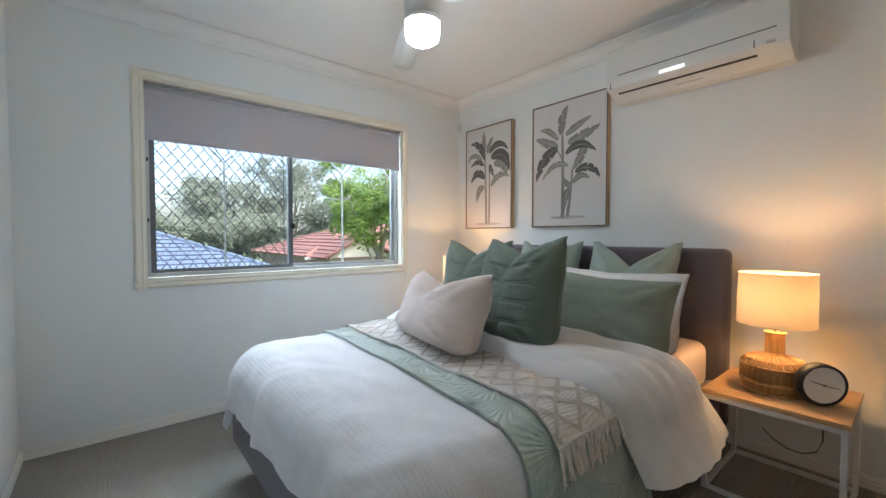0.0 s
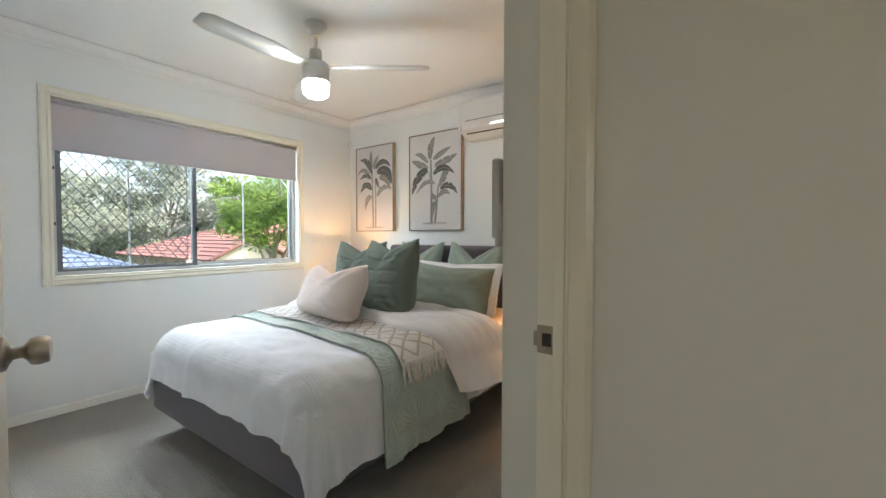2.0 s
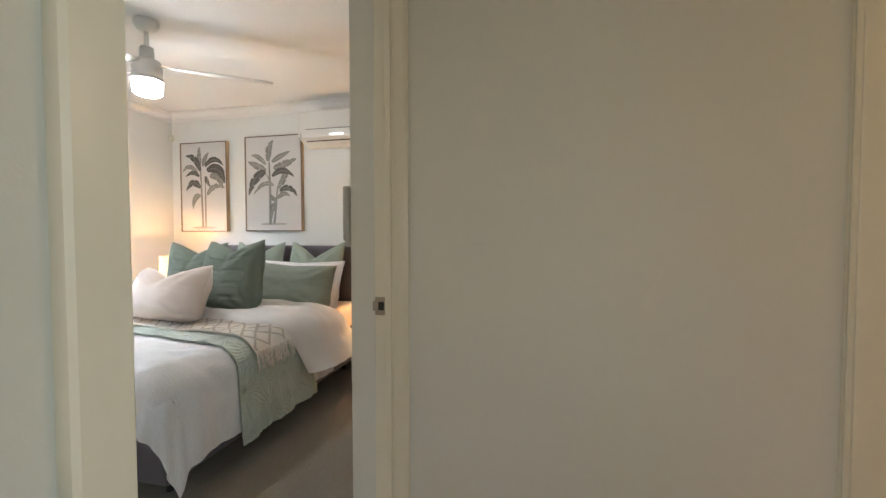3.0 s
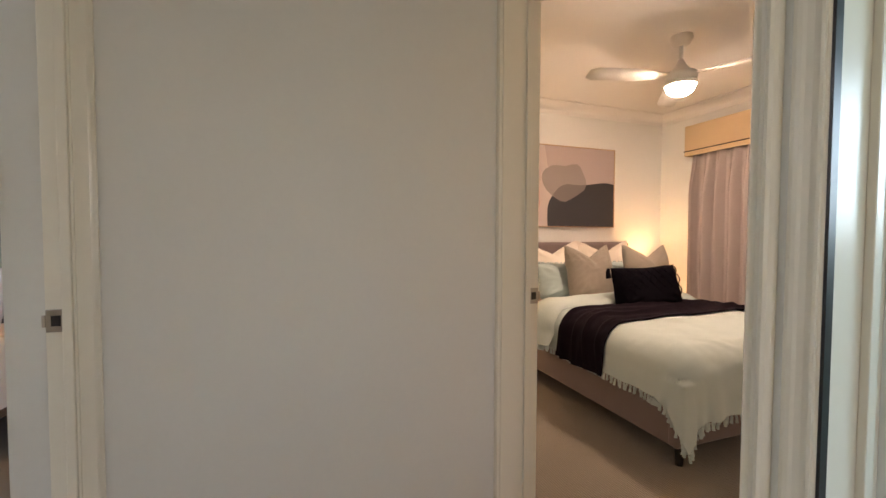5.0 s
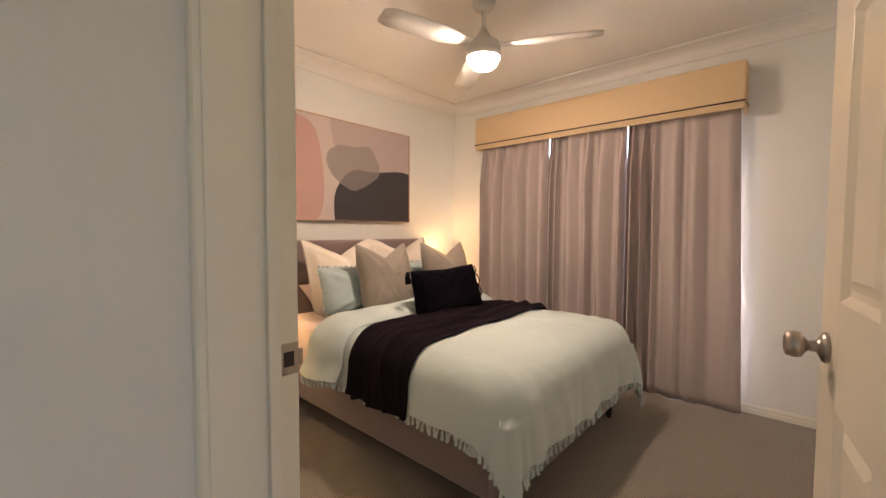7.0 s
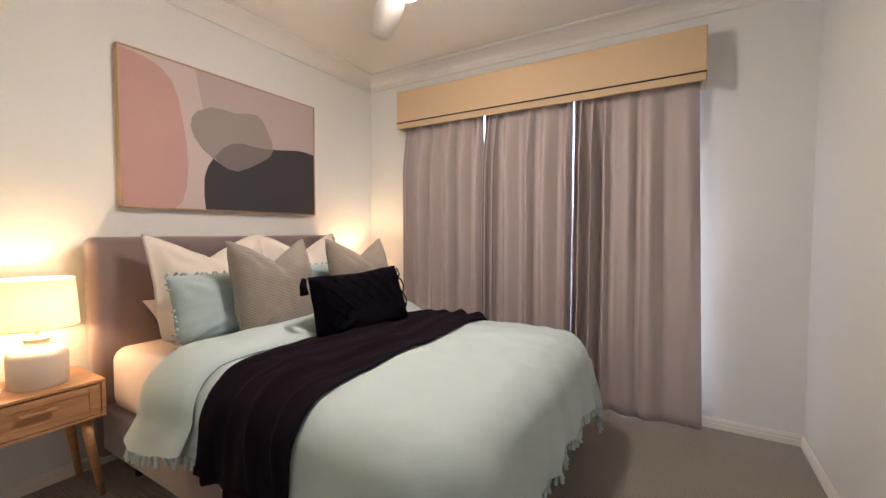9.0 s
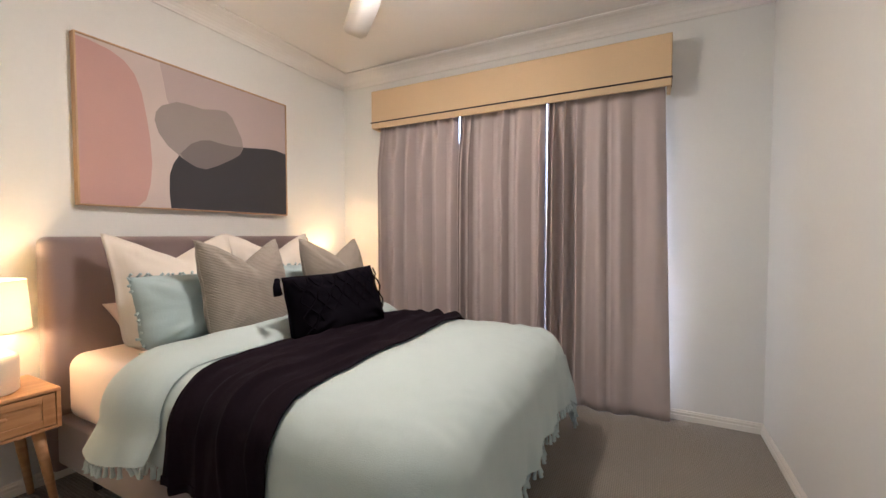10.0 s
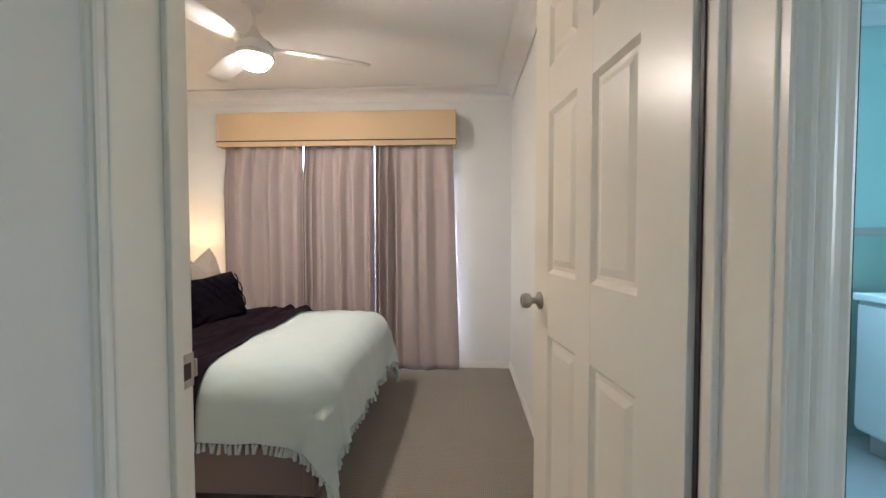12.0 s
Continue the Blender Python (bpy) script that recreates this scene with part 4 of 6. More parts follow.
cord = thing("lamp_cord", (2.45, 0.30, 0.0), 0, "black lamp cord with an inline switch", "cord")
part("switch", boxes(((-0.014, -0.014, 0.315), (0.014, 0.014, 0.385)), bevel=0.006), BLACKPLASTIC, cord, "black inline switch")
part("cable", fixed(merge(tube([(0, 0, 0.44), (0, 0, 0.38)], 0.0028), tube([(0, 0, 0.32), (0, 0.0, 0.24), (0.01, 0.02, 0.18), (0.03, 0.07, 0.145), (0.06, 0.13, 0.135), (0.10, 0.19, 0.145), (0.19, 0.25, 0.15)], 0.0028))), BLACKPLASTIC, cord)


# ---- wall pieces, first bedroom ----
def leaf_shape(base, tip, bow, width, notch, seed):
    """A banana leaf in the plane of a picture: a blade from base to tip, bent through bow, with torn edges."""
    n = 30
    left, right = [], []
    for k in range(n + 1):
        t = k / n
        p = [(1 - t) ** 2 * b + 2 * t * (1 - t) * m + t * t * e for b, m, e in zip(base, bow, tip)]
        d = [2 * (1 - t) * (m - b) + 2 * t * (e - m) for b, m, e in zip(base, bow, tip)]
        ln = math.hypot(*d) or 1.0
        nx, ny = -d[1] / ln, d[0] / ln
        w = width * 0.5 * math.sin(math.pi * (0.04 + 0.96 * t) ** 0.8) ** 0.75
        wl = w * (1 + 0.18 * nz(t * 7, seed)) * (0.35 if notch and k in (9 + seed % 5, 19 + seed % 4) else 1.0)
        wr = w * 0.85 * (1 + 0.18 * nz(t * 7, seed + 9)) * (0.4 if notch and k in (13 + seed % 4, 24) else 1.0)
        left.append((p[0] + nx * wl, p[1] + ny * wl))
        right.append((p[0] - nx * wr, p[1] - ny * wr))
    return left + right, [(k, k + 1, n + 2 + k, n + 1 + k) for k in range(n)]


def picture(name, x_wall, ya, yb, z0, z1, label, depth=0.042):
    """A framed canvas on an east wall; ya is the edge further along +y. Its own axes: across to the right, up."""
    p = thing(name, (x_wall, ya, z0), 0, label, "picture")
    w, h = abs(ya - yb), z1 - z0
    fx = -depth
    part("canvas", boxes(((fx + 0.006, -w + 0.008, 0.008), (-0.003, -0.008, h - 0.008))), CANVAS, p, "off-white painted canvas")
    return p, w, h, fx


def flat_on(p, w, fx, vf, mat, name, off, label=""):
    vs = [(fx + 0.006 - off, -a, b) for a, b in vf[0]]
    return mesh_object(name, vs, vf[1], mat, p, label)


def picture_frame(p, w, h, fx, mat, edge=None):
    b = 0.007
    for a0, a1 in (((fx, -b, 0), (0, 0, h)), ((fx, -w, 0), (0, -w + b, h))):
        part("frame_side", boxes((a0, a1), bevel=0.001), mat, p)
    for z0 in (0, h - b):
        part("frame_rail", boxes(((fx, -w + b, z0), (0, -b, z0 + b)), bevel=0.001), mat, p)
    if edge:
        for a0, a1 in (((fx - 0.0015, -b, 0), (fx - 0.0002, 0, h)), ((fx - 0.0015, -w, 0), (fx - 0.0002, -w + b, h)), ((fx - 0.0015, -w + b, 0), (fx - 0.0002, -b, b)), ((fx - 0.0015, -w + b, h - b), (fx - 0.0002, -b, h))):
            part("dark_edge", boxes((a0, a1)), edge, p)


def palm_picture(name, ya, yb, z0, z1, leaves, stems, ground, label):
    p, w, h, fx = picture(name, E1, ya, yb, z0, z1, label)
    picture_frame(p, w, h, fx, OAKX, DARKEDGE)
    off = 0.0006
    gx, gy, gw = ground
    gv = [(w * gx + w * gw * math.cos(a) * (1 + 0.25 * nz(3 * a, 1)), h * gy + 0.012 * math.sin(a)) for a in [2 * math.pi * k / 20 for k in range(20)]]
    flat_on(p, w, fx, (gv, [tuple(range(20))]), INK3, "painted_ground", off)
    for s in stems:
        off += 0.00025
        x0, y0, x1, y1, wd = s
        n = 8
        pts = []
        for k in range(n + 1):
            t = k / n
            cx, cy = x0 + (x1 - x0) * t + 0.006 * math.sin(3 * t), y0 + (y1 - y0) * t
            pts.append((w * cx, h * cy, w * wd * (1.15 - 0.5 * t)))
        vs = [(a - c / 2, b) for a, b, c in pts] + [(a + c / 2, b) for a, b, c in pts]
        flat_on(p, w, fx, (vs, [(k, k + 1, n + 2 + k, n + 1 + k) for k in range(n)]), INK2, "painted_stem", off)
    for i, (base, tip, bow, wd, tone) in enumerate(leaves):
        off += 0.00025
        pts = [(w * q[0], h * q[1]) for q in (base, tip, bow)]
        flat_on(p, w, fx, leaf_shape(*pts, w * wd, i % 3 != 1, i), (INK3, INK2, INK1)[tone], "painted_leaf", off)
        vein = leaf_shape(pts[0], pts[1], pts[2], w * 0.010, False, i)
        flat_on(p, w, fx, vein, (INK2, INK3, INK2)[tone], "painted_vein", off + 0.0001)


palm_picture("palm_print", 2.826, 2.268, 1.222, 2.135,
             [((0.43, 0.74), (0.42, 0.955), (0.40, 0.86), 0.10, 1), ((0.49, 0.73), (0.62, 0.885), (0.53, 0.83), 0.09, 1), ((0.37, 0.67), (0.04, 0.67), (0.17, 0.80), 0.09, 1),
              ((0.435, 0.68), (0.11, 0.85), (0.33, 0.88), 0.13, 2), ((0.54, 0.73), (0.93, 0.73), (0.73, 0.87), 0.11, 2), ((0.41, 0.62), (0.11, 0.62), (0.27, 0.71), 0.09, 2),
              ((0.64, 0.61), (0.90, 0.47), (0.85, 0.66), 0.16, 1), ((0.58, 0.68), (0.95, 0.53), (0.88, 0.76), 0.19, 2), ((0.43, 0.49), (0.12, 0.46), (0.27, 0.63), 0.14, 2),
              ((0.58, 0.41), (0.96, 0.48), (0.74, 0.56), 0.11, 1), ((0.435, 0.40), (0.26, 0.25), (0.28, 0.43), 0.12, 1), ((0.55, 0.62), (0.645, 0.50), (0.57, 0.55), 0.08, 2)],
             [(0.47, 0.05, 0.43, 0.74, 0.040), (0.53, 0.05, 0.53, 0.62, 0.032)], (0.5, 0.045, 0.27), "framed palm print in grey washes on canvas")
palm_picture("palm_print", 2.052, 1.425, 1.224, 2.158,
             [((0.42, 0.735), (0.51, 0.955), (0.41, 0.88), 0.12, 1), ((0.48, 0.725), (0.81, 0.83), (0.62, 0.78), 0.09, 1), ((0.735, 0.64), (0.56, 0.44), (0.68, 0.52), 0.12, 1),
              ((0.51, 0.66), (0.92, 0.755), (0.70, 0.68), 0.13, 1), ((0.375, 0.70), (0.11, 0.80), (0.23, 0.82), 0.08, 1), ((0.375, 0.64), (0.05, 0.74), (0.20, 0.70), 0.12, 1),
              ((0.37, 0.63), (0.06, 0.38), (0.14, 0.60), 0.15, 2), ((0.485, 0.575), (0.87, 0.56), (0.68, 0.69), 0.10, 2), ((0.51, 0.48), (0.145, 0.385), (0.33, 0.56), 0.08, 1),
              ((0.615, 0.42), (0.92, 0.36), (0.80, 0.50), 0.10, 2), ((0.585, 0.34), (0.795, 0.36), (0.68, 0.43), 0.08, 1), ((0.56, 0.32), (0.47, 0.385), (0.50, 0.33), 0.08, 1), ((0.53, 0.30), (0.47, 0.13), (0.46, 0.24), 0.09, 1)],
             [(0.443, 0.075, 0.43, 0.73, 0.042), (0.51, 0.08, 0.57, 0.45, 0.036), (0.44, 0.52, 0.36, 0.62, 0.02)], (0.5, 0.075, 0.24), "framed palm print in grey washes on canvas")

ac = thing("air_conditioner", (E1, 0.455, 2.01), 0, "white split-system air conditioner mounted high on wall", "air conditioner")
prof = [(0.0, 0.0), (-0.085, 0.0), (-0.200, 0.052), (-0.220, 0.060), (-0.225, 0.10), (-0.226, 0.285), (-0.21, 0.30), (0.0, 0.305)]
n = len(prof)
vs = [(x - 0.002, y, z) for y in (0.0, 0.885) for x, z in prof]
bm = fixed((vs, [(k, (k + 1) % n, n + (k + 1) % n, n + k) for k in range(n)] + [tuple(range(n)), tuple(range(n, 2 * n))]))
bmesh.ops.bevel(bm, geom=list(bm.edges), offset=0.004, segments=2, affect="EDGES")
part("body", bm, ACWHITE, ac, "glossy white plastic casing")
# groove and louvre slot are dark strips on the casing, their shade in the colour
part("panel_line", boxes(((-0.2305, 0.045, 0.128), (-0.222, 0.81, 0.132))), ACLINE, ac, "dark strip standing in for the shaded front panel groove")
part("panel_line", boxes(((-0.2255, 0.0, 0.0985), (-0.216, 0.885, 0.1)),), ACGREY, ac)
part("louvre_gap", boxes(((-0.176, 0.13, 0.032), (-0.166, 0.83, 0.043))), ACLINE, ac, "dark strip standing in for the shaded louvre slot")
for yy in (0.13, 0.855):
    part("flap_joint", boxes(((-0.2265, yy, 0.060), (-0.216, yy + 0.004, 0.0985))), ACLINE, ac)
part("badge", boxes(((-0.2285, 0.44, 0.070), (-0.219, 0.57, 0.084)), bevel=0.002), glowing("display_window", (0.9, 0.95, 1.0), 0.6), ac, "pale display strip")
part("logo_bar", boxes(((-0.2245, 0.05, 0.078), (-0.205, 0.10, 0.090))), ACGREY, ac, "small grey maker's mark")
part("logo_bar", boxes(((-0.2240, 0.05, 0.062), (-0.205, 0.085, 0.074))), ACGREY, ac)
part("button_print", boxes(((-0.125, 0.38, 0.0145), (-0.110, 0.52, 0.019))), ACGREY, ac)

remote = thing("wall_remote", (0.43, S1, 1.14), 0, "grey remote control in a wall holder", "remote")
part("holder", boxes(((-0.038, 0.0, 0.0), (0.03, 0.014, 0.10)), bevel=0.004), ACGREY, remote)
part("remote_body", boxes(((-0.036, 0.004, 0.02), (0.028, 0.024, 0.205)), bevel=0.006), ACGREY, remote)

sensor = thing("corner_sensor", (2.655, N1 - 0.004, 2.20), 0, "small white alarm sensor in the corner", "sensor")
part("body", boxes(((-0.02, -0.03, -0.035), (0.02, 0.0, 0.035)), bevel=0.008), FANWHITE, sensor)


# ---- ceiling fans ----
def ceiling_fan(at, spin, radius, drum, label, glow, colour):
    f = thing("ceiling_fan", at, 0, label, "ceiling fan")
    z = 0.0
    part("canopy", fixed(lathe([(0.064, -0.001), (0.066, -0.02), (0.050, -0.05), (0.032, -0.062), (0.0, -0.062)], 28, False)), FANWHITE, f, "", True)
    part("downrod", fixed(lathe([(0.0125, -0.06), (0.0125, -0.175)], 14)), FANWHITE, f, "", True)
    if drum:
        part("motor_cover", fixed(lathe([(0.0, -0.155), (0.034, -0.155), (0.037, -0.175), (0.040, -0.235), (0.0, -0.235)], 24, False)), FANWHITE, f, "", True)
        part("motor", fixed(lathe([(0.0, -0.236), (0.07, -0.236), (0.080, -0.248), (0.080, -0.29), (0.078, -0.30), (0.078, -0.335), (0.0, -0.335)], 36, False)), SILVER, f, "silver motor housing", True)
        part("light_ring", fixed(lathe([(0.078, -0.334), (0.082, -0.336), (0.082, -0.352), (0.079, -0.354)], 36, False)), SILVER, f, "silver trim ring round the light", True)
        low = -0.335
        lens = [(0.076, low), (0.077, low - 0.05), (0.073, low - 0.085), (0.058, low - 0.098), (0.0, low - 0.101)]
        zb = -0.262
    else:
        part("motor_cover", fixed(lathe([(0.0, -0.15), (0.018, -0.152), (0.026, -0.175), (0.062, -0.225), (0.072, -0.235)], 28, False)), FANWHITE, f, "", True)
        part("motor", fixed(lathe([(0.0, -0.234), (0.088, -0.234), (0.096, -0.242), (0.096, -0.268), (0.090, -0.276), (0.090, -0.292), (0.0, -0.292)], 36, False)), SILVER, f, "silver motor housing", True)
        part("light_ring", fixed(lathe([(0.090, -0.290), (0.097, -0.293), (0.098, -0.314), (0.092, -0.318), (0.087, -0.314)], 36, False)), SILVER, f, "silver trim ring round the light", True)
        low = -0.292
        lens = [(0.084, low), (0.085, low - 0.02), (0.078, low - 0.05), (0.058, low - 0.072), (0.030, low - 0.083), (0.0, low - 0.086)]
        zb = -0.252
    part("light_diffuser", fixed(lathe(lens, 28, False)), glowing("lit_opal_diffuser", colour, glow), f, "lit opal glass diffuser", True)
    for a in spin:
        bm = bmesh.new()
        rows = []
        for k in range(13):
            t = k / 12
            r = 0.075 + (radius - 0.075) * t
            half = 0.028 + 0.034 * smooth_step(0.05, 0.4, t) - 0.022 * smooth_step(0.93, 1.0, t)
            tilt = radians(11)
            row = []
            for s in (-1, 1):
                for th in (0.003, -0.003):
                    row.append(bm.verts.new((r, s * half * math.cos(tilt), zb + s * half * math.sin(tilt) + th - 0.01 * t)))
            rows.append(row)
        for p, q in zip(rows, rows[1:]):
            for i0, i1 in ((0, 1), (1, 3), (3, 2), (2, 0)):
                bm.faces.new((p[i0], p[i1], q[i1], q[i0]))
        bm.faces.new([rows[-1][i] for i in (0, 1, 3, 2)])
        bm.faces.new([rows[0][i] for i in (0, 1, 3, 2)])
        bmesh.ops.transform(bm, matrix=pose(0, 0, 0, 0, 0, a), verts=bm.verts)
        part("blade", bm, FANWHITE, f, "", True)
    return f


ceiling_fan((1.12, 1.49, H), (184, 304, 64), 0.69, True, "white three-blade ceiling fan with a lit drum light", FAN1_GLOW, (0.85, 0.94, 1.0))
ceiling_fan((1.03, -3.19, H), (76, 204, 320), 0.62, False, "white three-blade ceiling fan with a lit bowl light", FAN2_GLOW, (1.0, 0.74, 0.50))


# ---- the window ----
def window_unit():
    w = thing("window_1", (0, 0, 0), 0, "aluminium sliding window with cream timber architrave and half-drawn blind", "window", "", "structure")
    x0, x1, z0, z1 = WIN
    pr = [(0.0, 0.0), (0.0, 0.014), (0.008, 0.018), (0.016, 0.014), (0.036, 0.016), (0.046, 0.010), (0.048, 0.0)]
    k = 0.052 / 0.048
    def bar(a, b, outward):
        out, up = Vector((0, -1, 0)), Vector(outward)
        n = len(pr)
        vs = [Vector(p) + out * q + up * (r * k - 0.006) for p in (a, b) for r, q in pr]
        return part("architrave", fixed((vs, [(i, (i + 1) % n, n + (i + 1) % n, n + i) for i in range(n)] + [tuple(range(n)), tuple(range(n, 2 * n))])), CREAM, w, "cream gloss timber architrave")
    y = N1 - 0.001
    bar((x0 - 0.046, y, z1), (x1 + 0.046, y, z1), (0, 0, 1))
    bar((x0 - 0.046, y, z0), (x1 + 0.046, y, z0), (0, 0, -1))
    bar((x0, y, z0 - 0.046), (x0, y, z1 + 0.046), (-1, 0, 0))
    bar((x1, y, z0 - 0.046), (x1, y, z1 + 0.046), (1, 0, 0))
    for a, b in (((x0, N1 - 0.004, z0), (x0 + 0.015, N1 + 0.10, z1)), ((x1 - 0.015, N1 - 0.004, z0), (x1, N1 + 0.10, z1)), ((x0 + 0.015, N1 - 0.004, z1 - 0.015), (x1 - 0.015, N1 + 0.10, z1)), ((x0 + 0.015, N1 - 0.010, z0), (x1 - 0.015, N1 + 0.10, z0 + 0.018))):
        part("reveal", boxes((a, b), bevel=0.002), CREAM, w)
    ax0, ax1, az0, az1 = x0 + 0.015, x1 - 0.015, z0 + 0.018, z1 - 0.015
    yf = N1 + 0.055
    for a, b in (((ax0, yf, az0), (ax0 + 0.022, yf + 0.06, az1)), ((ax1 - 0.022, yf, az0), (ax1, yf + 0.06, az1)), ((ax0 + 0.022, yf, az1 - 0.024), (ax1 - 0.022, yf + 0.06, az1)), ((ax0 + 0.022, yf, az0), (ax1 - 0.022, yf + 0.06, az0 + 0.024))):
        part("window_frame", boxes((a, b), bevel=0.002), ALU, w)
    xm = 1.065
    def sash(name, a, b, yy, mat):
        s = part(name, boxes(((a, yy, az0 + 0.02), (a + 0.028, yy + 0.02, az1 - 0.02)), ((b - 0.028, yy, az0 + 0.02), (b, yy + 0.02, az1 - 0.02)), ((a + 0.028, yy, az0 + 0.02), (b - 0.028, yy + 0.02, az0 + 0.045)), ((a + 0.028, yy, az1 - 0.045), (b - 0.028, yy + 0.02, az1 - 0.02))), mat, w)
        g = part("pane", boxes(((a + 0.026, yy + 0.008, az0 + 0.044), (b - 0.026, yy + 0.012, az1 - 0.044))), GLASS, s, "clear glass pane")
        g.visible_shadow = False
        return s
    sash("sliding_sash", ax0 + 0.022, xm + 0.012, yf + 0.006, ALUDARK)
    sash("fixed_sash", xm - 0.016, ax1 - 0.022, yf + 0.032, ALU)
    part("latch", boxes(((xm - 0.005, yf - 0.012, 1.205), (xm + 0.020, yf + 0.006, 1.245)), bevel=0.004), BLACKPLASTIC, w, "black sash latch")
    for zz in (1.235, 1.60):
        part("stop", boxes(((ax0 + 0.008, yf - 0.008, zz), (ax0 + 0.018, yf, zz + 0.022)), bevel=0.002), BLACKPLASTIC, w)
    return w


window_unit()
blind = thing("roller_blind", (0, 0, 0), 0, "lilac-grey blockout roller blind, drawn a third down", "blind")
bx0, bx1 = WIN[0] + 0.020, WIN[1] - 0.022
part("fabric", boxes(((bx0, N1 + 0.022, 1.742), (bx1, N1 + 0.0235, 2.045))), BLIND, blind)
part("roller", fixed(moved(lathe([(0.018, 0), (0.018, bx1 - bx0)], 20), pose(bx0, N1 + 0.036, 2.032, 0, 90, 0))), BLIND, blind, "", True)
part("bottom_bar", boxes(((bx0, N1 + 0.015, 1.722), (bx1, N1 + 0.030, 1.744)), bevel=0.004), BLIND, blind)
part("cord_tail", fixed(tube([(2.03, N1 - 0.02, 0.86), (2.03, N1 - 0.022, 0.80)], 0.003)), FANWHITE, blind)

grille = thing("security_grille", (0, N1 + 0.155, 0), 0, "diamond security mesh and white bars outside window", "security grille")
gx0, gx1, gz0, gz1 = WIN[0] + 0.05, 1.055, WIN[2] + 0.045, 1.86
wires = []
px, pz = 0.0735, 0.094
i = 0
cols = int((gx1 - gx0) / px)
for c in range(cols + 1):
    for sg in (1, -1):
        pts = []
        for r in range(0, int((gz1 - gz0) / (pz / 2)) * 2 + 1):
            x = gx0 + c * px + sg * (px / 2) * abs(((r / 2) % 2) - 1)
            z = gz0 + r * pz / 4
            if gx0 <= x <= gx1 and z <= gz1:
                pts.append((x, 0.003 * sg, z))
        if len(pts) > 2:
            wires.append(tube(pts, 0.0036, 4))
part("diamond_mesh", fixed(merge(*wires)), ALUDARK, grille, "expanded diamond mesh on the sliding half")["kind"] = "stuff"
for bxx in (WIN[0] + 0.01, 0.648, 1.095, 1.525, 2.0):
    part("bar", boxes(((bxx - 0.006, 0.012, WIN[2] + 0.01), (bxx + 0.006, 0.024, 1.66)), bevel=0.002), GRILLE, grille, "white steel upright")
    for sg in (-1, 1):
        part("bar_fork", fixed(tube([(bxx, 0.018, 1.655), (bxx + sg * 0.13, 0.018, 1.79), (bxx + sg * 0.21, 0.018, 1.90)], 0.007, 6)), GRILLE, grille)
for zz in (WIN[2] + 0.015, 1.96):
    part("rail", boxes(((WIN[0], 0.010, zz), (WIN[1], 0.026, zz + 0.014))), GRILLE, grille)


# ---- second bedroom: bed ----
bed2 = thing("upholstered_bed", (0.50, -4.03, 0), 0, "queen bed with mauve-grey velvet base and headboard", "bed")
part("side_rail", soft_box((0, 0, 0.12), (1.84, 0.06, 0.33), 0.02), UPHOL2, bed2, "", True)
part("side_rail", soft_box((0, 1.37, 0.12), (1.84, 1.43, 0.33), 0.02), UPHOL2, bed2, "", True)
part("foot_rail", soft_box((-0.005, -0.003, 0.12), (0.06, 1.433, 0.332), 0.02), UPHOL2, bed2, "", True)
part("slat_base", boxes(((0.06, 0.06, 0.2), (1.83, 1.37, 0.31))), BLACKPLASTIC, bed2)
part("headboard", soft_box((1.815, -0.03, 0.08), (1.925, 1.455, 1.105), 0.035, 5), UPHOL2, bed2, "padded mauve-grey velvet headboard", True)
for x in (0.06, 1.7):
    for y in (0.10, 1.34):
        part("leg", fixed(moved(lathe([(0.018, 0), (0.028, 0.13)], 16), pose(x, y, 0))), BLACKPLASTIC, bed2, "black bed foot")
tagged(part("mattress", soft_box((0.57, -3.98, 0.311), (2.31, -2.625, 0.60), 0.06, 5), SHEET, None, "", True), "mattress in a fitted blush cotton sheet", "mattress")

bs2 = bed_surface(0.44, 2.1, -4.07, -2.565, 0.625, 0.16, 0.012, 11.0, 0.12)
U2, V2 = (0.165, 1.72), (-4.37, -2.36)
spread = cloth("bedspread", bs2, (*U2, 130), (*V2, 140), AQUA, 0.0, None, thick=0.018, bumps=lambda a, b, u, v: 0.6 * drape_creases(u, v, 0.44, -4.07, -2.565, 9.0))
tagged(spread, "pale aqua crinkle-cotton bedspread with tasselled hem", "bedspread")
cloth("turned_back_fold", lambda u, v, l: bs2(u, v, l, 0.42), (1.50, 1.82, 30), (-4.38, -2.385, 110), AQUA, 0.010, spread, "thick turned-back end of the bedspread", 0.012,
      warp=lambda a, v: (0.03 * a - 0.05) * smooth_step(-2.8, -2.4, v), bumps=lambda a, b, u, v: 0.055 * math.sin(math.pi * a) ** 0.55 * (1 + 0.2 * nz(v * 3, 2)) + 0.008 * nz(u * 9, v * 7, 5))
tv, tf = merge(tube([(0, 0, 0), (0.001, 0, -0.010)], 0.0022, 5), tube([(0, 0, -0.008), (0, 0, -0.017)], 0.0062, 6), tube([(0, 0, -0.016), (0.001, 0.0005, -0.042)], 0.0050, 6, 0.0082))
tassel_mesh = bpy.data.meshes.new("tassel")
tassel_mesh.from_pydata([tuple(v) for v in tv], [], tf)
tassel_mesh.materials.append(AQUA)
random.seed(9)


def hem_tassel(p):
    t = new("tassel", tassel_mesh)
    t.parent = spread
    t.matrix_basis = pose(p.x, p.y, max(p.z, 0.012) + 0.004, random.uniform(-18, 18) + (60 if p.z < 0.06 else 0), random.uniform(-18, 18), random.uniform(0, 360))


